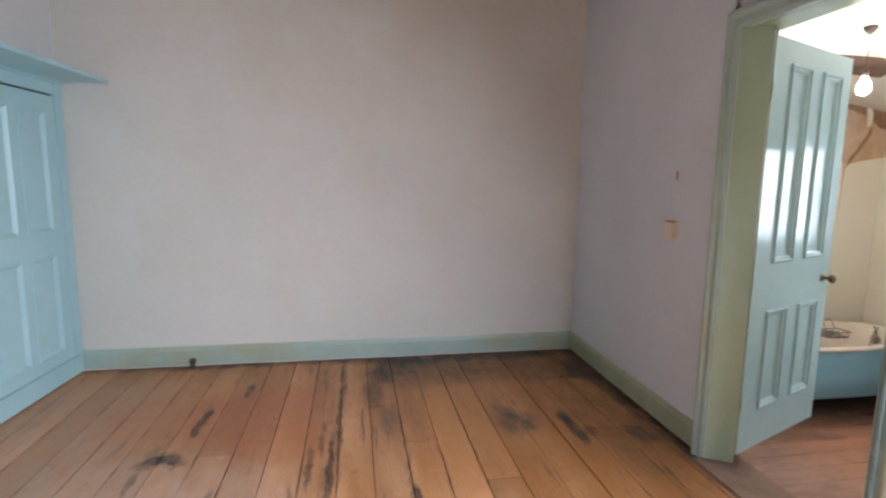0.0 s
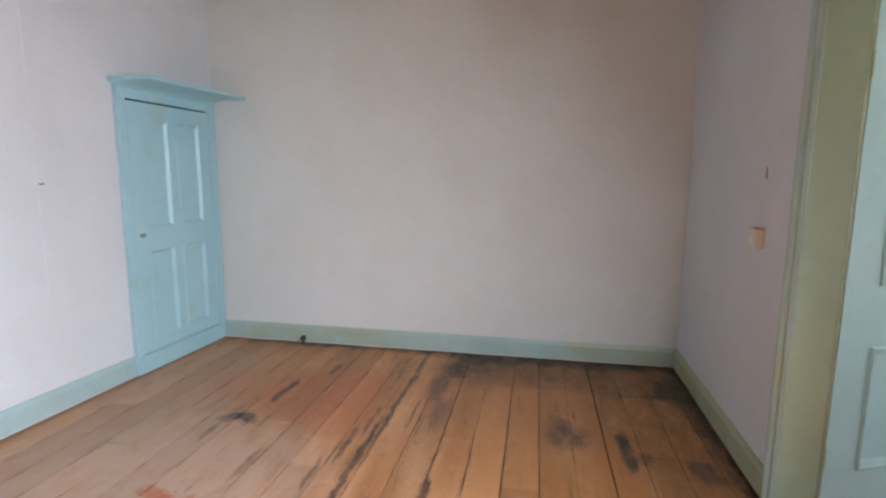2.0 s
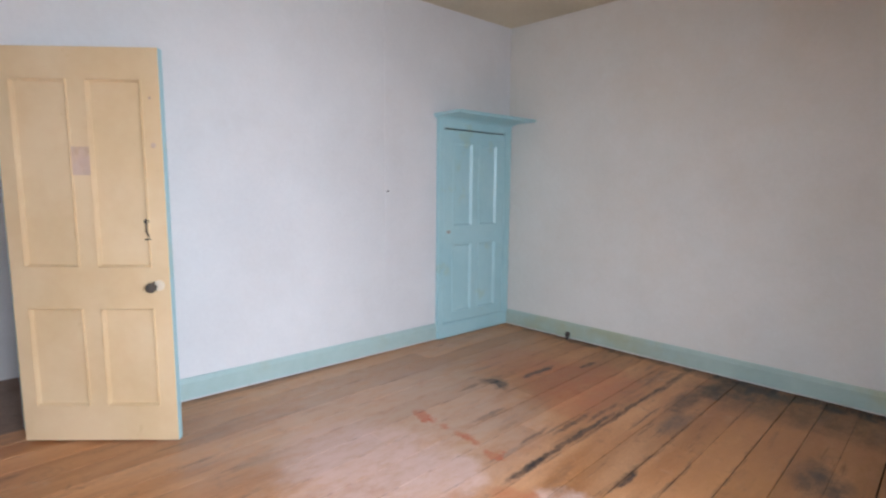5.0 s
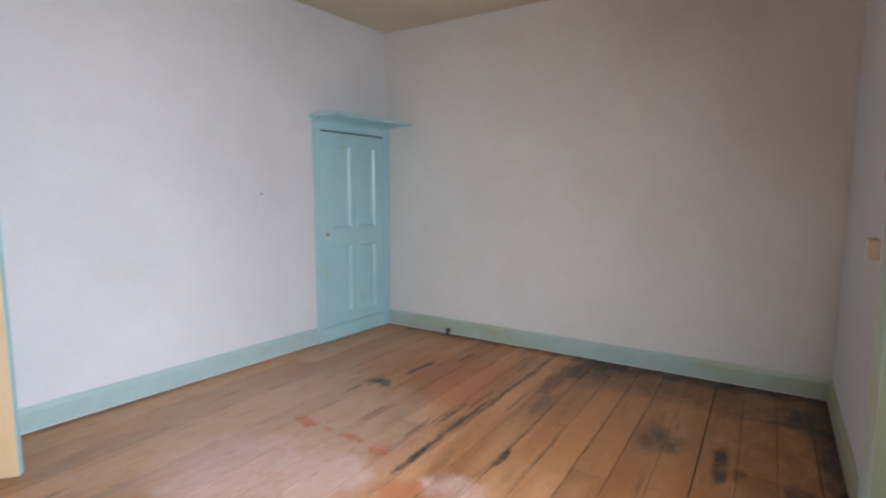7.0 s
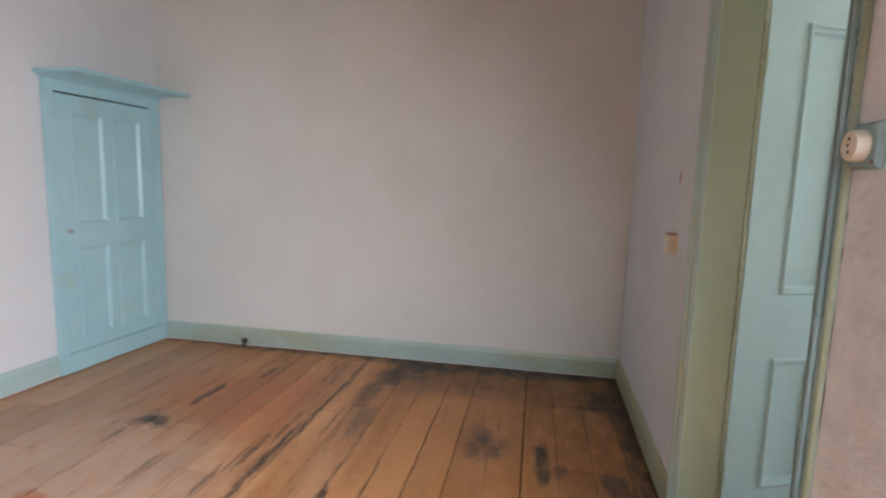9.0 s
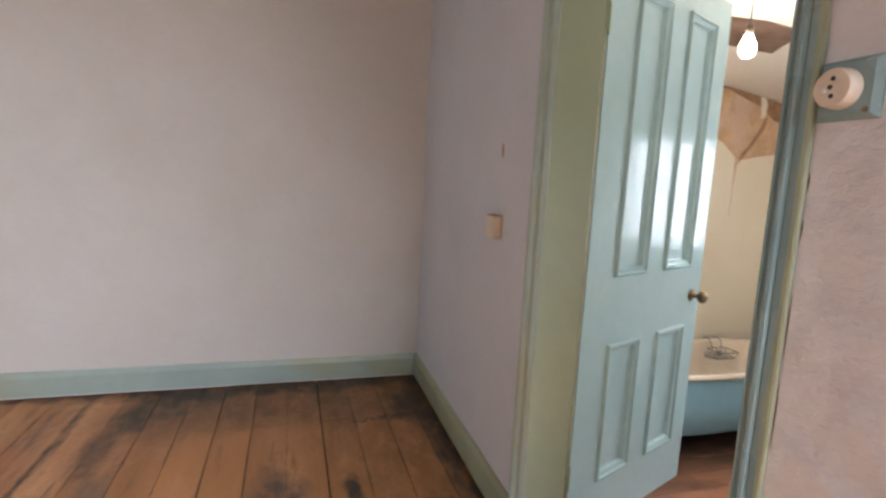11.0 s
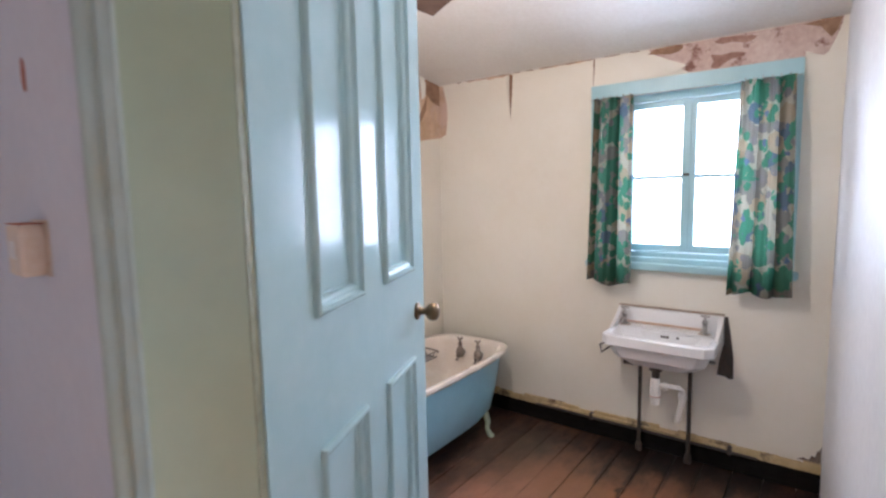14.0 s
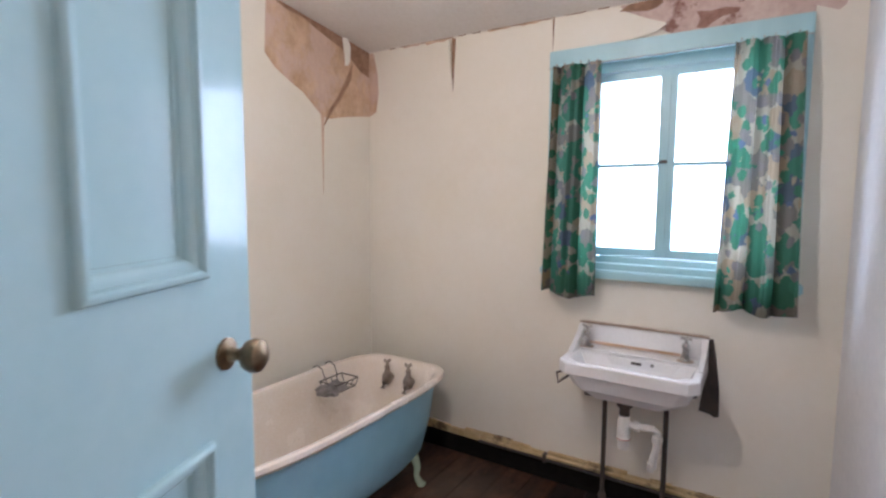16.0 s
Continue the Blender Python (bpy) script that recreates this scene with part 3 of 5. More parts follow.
def knob(parent, u, z, y0, sign, r=0.026, material=None, label="tarnished brass door knob"):
    """A turned knob on a rose; stands out from y0 in the direction of sign."""
    prof = [(r * 0.95, 0.0), (r * 0.95, 0.004), (r * 0.45, 0.008), (r * 0.34, 0.020), (r * 0.42, 0.028), (r * 0.85, 0.036), (r, 0.047), (r * 0.92, 0.057), (r * 0.6, 0.063), (r * 0.1, 0.065)]
    return part("knob", turned([(a, y0 + sign * b) for a, b in prof], "y", 24, (u, 0, z)), material or M_brass, parent, label, smooth=True)


# bathroom door, standing open into the bathroom
HX, HY, DW, ang = 2.5855, 2.7024, 0.808, 22.5
bdoor = panel_door("bathroom_door", pose(HX, HY, 0.045, 0, 0, ang), DW, 1.985, 0.036, M_door,
                   "pale blue-green gloss four-panel door standing open into the bathroom",
                   [(0.161, 0.352), (0.488, 0.688)], [(0.208, 0.703, 0.036), (0.954, 1.876, 0.036)], back=True)
knob(bdoor, DW - 0.070, 0.826, 0.0, -1)
knob(bdoor, DW - 0.070, 0.826, 0.036, 1)
for zh in (0.22, 1.70):
    part("hinge", box(-0.006, 0.004, -0.004, 0.012, zh, zh + 0.09, 0.002), M_teal, bdoor, "painted-over butt hinge")
part("hinge_edge", box(-0.017, -0.0002, 0.003, 0.016, 0.001, 1.984), M_edge, bdoor, "worn bare hinge edge")
part("lock_plate", box(DW - 0.0005, DW + 0.002, 0.008, 0.028, 0.77, 0.91, 0.0005), M_brass, bdoor, "brass lock plate in the door edge")

# cream door, standing open into the room, hung on the west wall
ex, ey = -0.835, 1.255
dirx, diry = 0.68, 0.733
cw = 0.80
cdoor = panel_door("cream_door", pose(ex - dirx * cw, ey - diry * cw, 0.012, 0, 0, math.degrees(math.atan2(diry, dirx))), cw, 2.02, 0.034, M_cream,
                   "cream painted four-panel door standing open on bare boards", [(0.085, 0.345), (0.45, 0.705)], [(0.20, 0.71, 0.012), (0.94, 1.86, 0.012)])
part("back_face", box(0.0, cw, 0.0342, 0.036, 0.002, 2.018, 0.0005), M_cup, cdoor, "pale turquoise painted back of the door")
part("edge_strip", box(cw, cw + 0.002, 0.0, 0.036, 0.002, 2.018), M_cup, cdoor, "turquoise painted door edge")
knob(cdoor, cw - 0.075, 0.835, 0.0, -1, 0.025, M_iron, "dark turned door knob")
knob(cdoor, cw - 0.06, 0.83, 0.036, 1, 0.025)
part("knob_rose", turned([(0.027, -0.001), (0.027, -0.006), (0.02, -0.008)], "y", 20, (cw - 0.055, 0, 0.84)), M_bake, cdoor, "pale worn rose", smooth=True)
part("escutcheon", turned([(0.013, 0.0), (0.013, -0.006), (0.008, -0.008)], "y", 16, (cw - 0.10, 0, 1.17)), M_iron, cdoor, "black iron keyhole cover", smooth=True)
part("latch_hook", tube([(cw - 0.10, -0.006, 1.16), (cw - 0.10, -0.009, 1.12), (cw - 0.090, -0.009, 1.100), (cw - 0.082, -0.009, 1.080), (cw - 0.108, -0.009, 1.078)], 0.0045), M_iron, cdoor, "bent iron hook")
for u, z, r in ((cw - 0.045, 1.55, 0.013), (cw - 0.05, 1.78, 0.008)):
    part("filler_spot", turned([(r, 0.0), (r, -0.0012), (r * 0.6, -0.0016)], "y", 14, (u, 0, z)), M_plaster, cdoor, "tan filler spot")
part("filler_spot", box(0.345, 0.44, -0.0014, 0.0004, 1.40, 1.54, 0.0006), M_plaster, cdoor, "tan patch in the paint")
hall = thing("door_2", pose(0, 0, 0), "painted frame of the hall doorway", "door frame", kind="structure")
hx = xl(0.3)
for y0, y1 in ((-0.12, -0.10), (0.68, 0.70)):
    part("jamb", box(hx - 0.19, hx - 0.008, y0, y1, -0.01, 2.06, 0.002), M_cup, hall)
part("head_lining", box(hx - 0.19, hx - 0.008, -0.10, 0.68, 2.04, 2.06, 0.002), M_cup, hall)
structure("wall_hall", wall_mesh((-2.6, -0.6), (-2.6, 1.4), -0.05, 2.5, -0.1), M_wall, "plain off-white hall wall", "wall")
structure("wall_hall_2", wall_mesh((-2.6, 1.2), (hx - 0.2, 1.2), -0.05, 2.5, -0.1), M_wall, "plain off-white hall wall", "wall")
structure("wall_hall_3", wall_mesh((hx - 0.2, -0.4), (-2.6, -0.4), -0.05, 2.5, -0.1), M_wall, "plain off-white hall wall", "wall")
structure("ceiling_hall", box(-2.6, hx - 0.2, -0.4, 1.2, 2.4, 2.5), M_ceil, "plain hall ceiling", "ceiling")
structure("floor_hall", box(-2.7, -1.52, -0.5, 1.3, -0.1, -0.002), M_sill, "plain wooden hall floor", "floor")

# built-in cupboard in the corner
cup = thing("built_in_cupboard", pose(xl(CY) + 0.004, CY, 0, 0, 0, 90 - 3.445), "pale turquoise built-in corner cupboard with a four-panel door", "cupboard")
CW, CD = YN - CY - 0.004, 0.034       # local x along the wall, local y into the wall, front at -CD
part("plinth", box(0.0, CW, -CD, 0.0, 0.006, 0.125, 0.003), M_cup, cup)
part("plinth_cap", box(0.0, CW, -CD - 0.004, 0.0, 0.125, 0.137, 0.003), M_cup, cup)
part("frame_post", box(0.0, 0.062, -CD, 0.0, 0.137, 1.945, 0.003), M_cup, cup)
part("frame_post", box(CW - 0.085, CW, -CD, 0.0, 0.137, 1.945, 0.003), M_cup, cup)
part("frame_head", box(0.062, CW - 0.085, -CD, 0.0, 1.875, 1.945, 0.003), M_cup, cup)
part("dark_gap", box(0.062, CW - 0.085, -0.008, -0.002, 0.137, 1.874), M_dark, cup, "dark gap round the door")
cl, ch = CW - 0.085 - 0.062 - 0.008, 1.722
leaf = thing("door", pose(0.066, -CD + 0.003, 0.141), "", "")
leaf.parent = cup
leaf_cols, leaf_rows = [(0.105, 0.345), (0.425, 0.665)], [(0.08, 0.72, 0.03), (0.87, 1.62, 0.03)]
bm = box(0, 0.11, 0, 0.03, 0, ch, 0.002)
for x0, x1 in ((0.34, 0.43), (0.66, cl)):
    box(x0, x1, 0, 0.03, 0, ch, 0.002, bm)
for z0, z1 in ((0, 0.085), (0.715, 0.875), (1.615, ch)):
    box(0.1, 0.67, 0.0004, 0.03, z0, z1, 0.001, bm)
part("door_frame", bm, M_cup, leaf)
for c in leaf_cols:
    for r in leaf_rows:
        part("panel", box(c[0] - 0.01, c[1] + 0.01, 0.012, 0.024, r[0] - 0.01, r[1] + 0.01), M_cup, leaf)
        prof = [(-0.004, -0.012), (-0.004, 0.004), (0.008, 0.007), (0.018, -0.003), (0.028, -0.0118)]
        part("moulding", loft([[(u, -q, v) for u, v, q in ring] for ring in run(prof, [(c[0], r[0]), (c[1], r[0]), (c[1], r[1]), (c[0], r[1])], True)], True), M_cup, leaf, smooth=True)
part("knob", turned([(0.014, 0), (0.008, -0.006), (0.009, -0.014), (0.015, -0.02), (0.012, -0.028), (0.002, -0.03)], "y", 16, (0.045, 0, 0.83)), M_chrome, leaf, "small dull grey knob", smooth=True)
part("hinge", box(cl - 0.002, cl + 0.006, -0.004, 0.006, 0.25, 0.33, 0.002), M_cup, leaf)
part("hinge", box(cl - 0.002, cl + 0.006, -0.004, 0.006, 1.40, 1.48, 0.002), M_cup, leaf)
# cornice shelf over the cupboard
shelf = thing("cornice_shelf", pose(xl(CY) + 0.004, CY, 1.945, 0, 0, 90 - 3.445), "turquoise painted cornice shelf over the corner cupboard", "shelf")
part("shelf_board", box(-0.035, CW - 0.004, -0.335, 0.0, 0.022, 0.046, 0.004), M_cup, shelf)
rings = []
for off, zz in ((0.035, 0.0), (0.05, 0.004), (0.055, 0.012), (0.09, 0.018), (0.10, 0.0215)):
    rings.append([(-0.0 - (off - 0.035) * 0.4, 0.0, zz), (-0.0 - (off - 0.035) * 0.4, -off, zz), (CW - 0.004, -off, zz), (CW - 0.004, 0.0, zz)])
part("bed_mould", loft(rings, True, True, True), M_cup, shelf)

# small things on the room's walls
sw = thing("light_switch", pose(xe(3.163), 3.163, 1.075, 0, 0, 90), "small cream surface-mounted light switch box on the wall", "switch")
part("back_plate", box(-0.042, 0.042, -0.004, 0.006, -0.003, 0.094, 0.002), M_bake, sw)
part("cover", box(-0.037, 0.037, 0.006, 0.042, 0.0, 0.088, 0.004), M_bake, sw)
part("cover_top", box(-0.0365, 0.0365, 0.0065, 0.0415, 0.0878, 0.0896), M_rust, sw, "worn red-brown top edge")
part("rocker", box(-0.010, 0.010, 0.041, 0.046, 0.03, 0.06, 0.002), M_plast, sw, "white rocker")
tagged(link_mesh("wall_mark", sheet([(0, 0), (0.010, 0.006), (0.013, 0.03), (0.010, 0.052), (0.002, 0.056), (-0.004, 0.03)], lambda u, v, d: (xe(3.158) - 0.0036 - d, 3.158 + u, 1.385 + v), 0.0012), M_rust), "small rust-red stain spot on the wall", "stain")
tagged(link_mesh("nail", turned([(0.003, 0.0), (0.003, 0.022), (0.006, 0.024), (0.005, 0.027)], "x", 10, (xl(3.01), 3.01, 1.33)), M_iron, smooth=True), "dark iron nail in the plaster wall", "nail")
tagged(link_mesh("wall_cable", tube([(xl(3.0) + 0.002, 3.0, z) for z in (0.72, 1.2, 1.8, 2.4, 2.84)], 0.004), M_wall, smooth=True), "thin painted-over cable running up the wall", "cable")
pipe_stub = thing("pipe_stub", pose(-0.42, YN - 0.024, 0.012), "dark capped pipe stub at the skirting board", "pipe")
part("pipe", tube([(0, 0.03, 0.02), (0, -0.012, 0.02), (0, -0.022, 0.012), (0, -0.024, -0.012)], 0.014), M_iron, pipe_stub, smooth=True)
part("cap", turned([(0.004, -0.034), (0.02, -0.03), (0.023, -0.016), (0.02, -0.004)], "y", 14, (0, 0, 0.036)), M_iron, pipe_stub, smooth=True)

# lumpy plaster skin south of the doorway, with the old socket
bm = bmesh.new()
ny, nz = 56, 150
grid = {}
for i in range(ny + 1):
    for j in range(nz + 1):
        y, z = 1.30 + (DY0 - 0.053 - 1.30) * i / ny, 0.145 + (HR - 0.15) * j / nz
        h = min(1, (y - 1.30) / 0.2) * 0.016 + 0.002 * noise.fractal(Vector((y * 7, z * 9, 3)), 0.8, 2.0, 4) + 0.0022 * noise.noise(Vector((y * 13, z * 52, 0)))
        k = min(1, (ny - i) / 3)
        h = h * k + 0.018 * (1 - k)
        if i == 0 or j == nz:
            h = 0.0
        grid[i, j] = bm.verts.new((XE - max(h, 0.0), y + (0.0025 * noise.noise(Vector((z * 14, 0, 0))) if i == ny else 0), z))
for i in range(ny):
    for j in range(nz):
        bm.faces.new((grid[i, j], grid[i + 1, j], grid[i + 1, j + 1], grid[i, j + 1]))
structure("plaster_skin", bm, M_lumpy, "lumpy re-plastered wall beside the doorway", "wall", True)
M_edge_dark = surface("dirty_plaster_crack", (0.13, 0.09, 0.06), (0.22, 0.16, 0.12), 20, 0.9, 0)
for z0, z1 in ((0.62, 0.71), (0.86, 0.98), (1.02, 1.13), (1.22, 1.255), (1.30, 1.33)):
    zm = z0 + (z1 - z0) * 0.6
    tagged(link_mesh("plaster_crack", sheet([(DY0 - 0.0578, z0), (DY0 - 0.0568, zm), (DY0 - 0.058, z1), (DY0 - 0.0592, zm)], lambda u, v, h: (XE - 0.0165 - h, u, v), 0.0022), M_edge_dark), "dark ragged crack between plaster and architrave", "crack", "cracks beside the doorway")

sock = thing("wall_socket", pose(XE - 0.014, 1.880, 1.402, 0, 0, 90), "round cream socket outlet on a green wooden block", "socket")
rings = [[(sx * a, d, 0.05 + sz * b) for sx, sz in ((-1, -1), (1, -1), (1, 1), (-1, 1))] for a, b, d in ((0.046, 0.045, -0.01), (0.046, 0.045, 0.006), (0.038, 0.037, 0.016))]
part("wooden_block", loft(rings, True, True, True), M_arch, sock, "grey-teal bevelled wooden block")
face = part("socket_face", turned([(0.029, 0.014), (0.030, 0.018), (0.0295, 0.034), (0.027, 0.039), (0.012, 0.040)], "y", 32, (0.004, 0, 0.05)), M_bake, sock, "cream round socket face", smooth=True)
for x, z in ((0.002, 0.063), (0.005, 0.051), (0.002, 0.038)):
    part("pin_hole", turned([(0.0034, 0.0375), (0.0034, 0.0412), (0.002, 0.0412)], "y", 10, (x, 0, z)), M_iron, face)
part("switch_button", turned([(0.0045, 0.038), (0.004, 0.042), (0.001, 0.0425)], "y", 12, (0.014, 0, 0.047)), M_plast, face, "small grey button")
part("screw", turned([(0.004, 0.015), (0.004, 0.018), (0.002, 0.019)], "y", 10, (-0.032, 0, 0.018)), M_brass, sock)

# ---- bathroom things ----
# pendant lamp
lamp = thing("pendant_bulb", pose(3.56, 3.14, zc(3.56)), "bare glowing light bulb on a brown cord", "lamp")
part("ceiling_rose", turned([(0.034, -0.001), (0.034, -0.012), (0.024, -0.03), (0.010, -0.042), (0.006, -0.048)], "z", 20), M_iron, lamp, "dark bakelite ceiling rose", smooth=True)
part("cord", tube([(0, 0, -0.04), (0.002, 0, -0.14), (0, 0, -0.235)], 0.003), M_iron, lamp)
part("bulb_holder", turned([(0.010, -0.225), (0.016, -0.235), (0.017, -0.262), (0.013, -0.270)], "z", 18), M_iron, lamp, "dark bakelite bulb holder", smooth=True)
M_glow = bpy.data.materials.new("glowing_bulb_glass")
M_glow.use_nodes = True
gb = M_glow.node_tree.nodes["Principled BSDF"]
gb.inputs["Emission Color"].default_value, gb.inputs["Emission Strength"].default_value = (1.0, 0.86, 0.62, 1), 40
bulb = part("bulb", turned([(0.012, -0.268), (0.018, -0.285), (0.030, -0.312), (0.033, -0.332), (0.026, -0.356), (0.010, -0.366), (0.001, -0.368)], "z", 20), M_glow, lamp, "lit frosted bulb", smooth=True)
bulb.visible_shadow = False

# window
M_glass = bpy.data.materials.new("window_glass")
M_glass.use_nodes = True
gg = M_glass.node_tree.nodes["Principled BSDF"]
gg.inputs["Transmission Weight"].default_value, gg.inputs["Roughness"].default_value, gg.inputs["IOR"].default_value = 1.0, 0.02, 1.1
win = thing("window_1", pose(0, 0, 0), "turquoise painted timber casement window with four panes", "window", kind="structure")
WX = XB1
part("head_board", box(WX - 0.030, WX + 0.0, 2.185, 3.238, 1.742, 1.822, 0.004), M_winpaint, win)
part("side_casing", box(WX - 0.022, WX, 2.185, 2.245, 0.79, 1.742, 0.003), M_winpaint, win)
part("side_casing", box(WX - 0.022, WX, 3.125, 3.238, 0.79, 1.742, 0.003), M_winpaint, win)
part("window_sill", box(WX - 0.055, WX + 0.10, 2.165, 3.255, 0.735, 0.775, 0.006), M_winpaint, win)
part("apron_board", box(WX - 0.012, WX + 0.09, 2.24, 3.13, 0.775, 0.805, 0.002), M_winpaint, win)
part("frame_jamb", box(WX + 0.06, WX + 0.16, 2.24, 2.275, 0.80, 1.76, 0.003), M_winpaint, win)
part("frame_jamb", box(WX + 0.06, WX + 0.16, 3.055, 3.13, 0.80, 1.76, 0.003), M_winpaint, win)
part("frame_head", box(WX + 0.06, WX + 0.16, 2.275, 3.055, 1.71, 1.76, 0.003), M_winpaint, win)
part("frame_sill", box(WX + 0.04, WX + 0.16, 2.275, 3.055, 0.80, 0.832, 0.003), M_winpaint, win)
part("meeting_strip", box(WX + 0.078, WX + 0.0848, 2.698, 2.724, 0.84, 1.70, 0.002), M_winpaint, win)
for y0, y1 in ((2.278, 2.708), (2.7085, 3.052)):
    cas = part("casement", box(WX + 0.085, WX + 0.125, y0, y0 + 0.036, 0.835, 1.707, 0.003), M_winpaint, win)
    part("stile", box(WX + 0.085, WX + 0.125, y1 - 0.036, y1, 0.835, 1.707, 0.003), M_winpaint, cas)
    part("rail", box(WX + 0.086, WX + 0.124, y0 + 0.036, y1 - 0.036, 0.835, 0.875, 0.003), M_winpaint, cas)
    part("rail", box(WX + 0.086, WX + 0.124, y0 + 0.036, y1 - 0.036, 1.672, 1.707, 0.003), M_winpaint, cas)
    part("glazing_bar", box(WX + 0.095, WX + 0.118, y0 + 0.036, y1 - 0.036, 1.262, 1.282, 0.002), M_winpaint, cas)
    for z0, z1 in ((0.875, 1.264), (1.280, 1.672)):
        p = part("pane", box(WX + 0.104, WX + 0.108, y0 + 0.034, y1 - 0.034, z0 - 0.002, z1 + 0.002), M_glass, cas)
        p.visible_shadow = False
part("casement_stay", tube([(WX + 0.08, 2.74, 0.842), (WX + 0.05, 2.86, 0.838), (WX + 0.045, 2.98, 0.835)], 0.005), M_winpaint, win, "painted casement stay")
part("latch", box(WX + 0.064, WX + 0.0785, 2.70, 2.735, 1.275, 1.29, 0.003), M_iron, win)
for z in (1.05, 1.5):
    part("hinge", box(WX + 0.078, WX + 0.09, 2.276, 2.286, z, z + 0.05, 0.002), M_winpaint, win)

# bright overcast distance outside the window
M_out = bpy.data.materials.new("white_overcast_distance")
M_out.use_nodes = True
ob_ = M_out.node_tree.nodes["Principled BSDF"]
ob_.inputs["Base Color"].default_value = (0.8, 0.8, 0.8, 1)
ob_.inputs["Emission Color"].default_value, ob_.inputs["Emission Strength"].default_value = (0.96, 0.98, 1.0, 1), 1.7
structure("backdrop", box(9.0, 9.05, -4.0, 10.0, -4.0, 9.0), M_out, "plain white overcast distance outside the window", "backdrop")


tagged(link_mesh("loose_cable", tube([(WX + 0.03, 2.985, 0.7785), (WX + 0.0, 2.92, 0.782), (WX + 0.015, 2.84, 0.786), (WX + 0.03, 2.77, 0.779), (WX + 0.05, 2.72, 0.7785)], 0.0035), M_iron, smooth=True), "thin dark cable lying loose on the window sill", "cable")


# curtains
def cloth():
    m = bpy.data.materials.new("floral_curtain_cloth")
    m.use_nodes = True
    n, l = m.node_tree.nodes, m.node_tree.links
    geo = n.new("ShaderNodeNewGeometry")
    mp = n.new("ShaderNodeMapping")
    mp.inputs["Scale"].default_value = (0.25, 1.5, 1.0)
    l.new(geo.outputs["Position"], mp.inputs[0])
    wob = n.new("ShaderNodeTexNoise")
    wob.inputs["Scale"].default_value, wob.inputs["Detail"].default_value = 42, 1.0
    l.new(mp.outputs[0], wob.inputs["Vector"])
    add = n.new("ShaderNodeMix")
    add.data_type, add.blend_type = "RGBA", "ADD"
    add.inputs[0].default_value = 0.032
    l.new(mp.outputs[0], add.inputs[6])
    l.new(wob.outputs["Color"], add.inputs[7])
    col = None
    # two printings of round scalloped flowers and leaves over a cream ground
    for scale, limit, stops in ((11.0, 0.64, ((0.0, (0.115, 0.105, 0.085)), (0.25, (0.028, 0.105, 0.062)), (0.55, (0.20, 0.15, 0.095)), (0.74, (0.05, 0.068, 0.085)), (0.84, (0.035, 0.13, 0.075)))),
                                (17.0, 0.40, ((0.0, (0.028, 0.105, 0.06)), (0.4, (0.115, 0.105, 0.095)), (0.6, (0.21, 0.165, 0.11)), (0.78, (0.03, 0.15, 0.09)), (0.92, (0.06, 0.08, 0.12))))):
        v = n.new("ShaderNodeTexVoronoi")
        v.inputs["Scale"].default_value = scale
        l.new(add.outputs[2], v.inputs["Vector"])
        sep = n.new("ShaderNodeSeparateColor")
        l.new(v.outputs["Color"], sep.inputs[0])
        r = n.new("ShaderNodeValToRGB")
        r.color_ramp.interpolation = "CONSTANT"
        r.color_ramp.elements[0].color = (*stops[0][1], 1)
        r.color_ramp.elements[1].position, r.color_ramp.elements[1].color = stops[1][0], (*stops[1][1], 1)
        for p, q in stops[2:]:
            r.color_ramp.elements.new(p).color = (*q, 1)
        l.new(sep.outputs[0], r.inputs[0])
        st = n.new("ShaderNodeMapRange")
        st.inputs["From Min"].default_value, st.inputs["From Max"].default_value = limit + 0.03, limit
        l.new(v.outputs["Distance"], st.inputs["Value"])
        mx = n.new("ShaderNodeMix")
        mx.data_type = "RGBA"
        l.new(st.outputs[0], mx.inputs[0])
        mx.inputs[6].default_value = (0.22, 0.195, 0.145, 1)
        if col:
            l.new(col, mx.inputs[6])
        l.new(r.outputs[0], mx.inputs[7])
        col = mx.outputs[2]
    b = n["Principled BSDF"]
    b.inputs["Roughness"].default_value = 0.85
    l.new(mx.outputs[2], b.inputs["Base Color"])
    tr = n.new("ShaderNodeBsdfTranslucent")
    l.new(mx.outputs[2], tr.inputs["Color"])
    ms = n.new("ShaderNodeMixShader")
    ms.inputs[0].default_value = 0.48
    l.new(b.outputs[0], ms.inputs[1])
    l.new(tr.outputs[0], ms.inputs[2])
    l.new(ms.outputs[0], n["Material Output"].inputs["Surface"])
    return m


M_cloth = cloth()


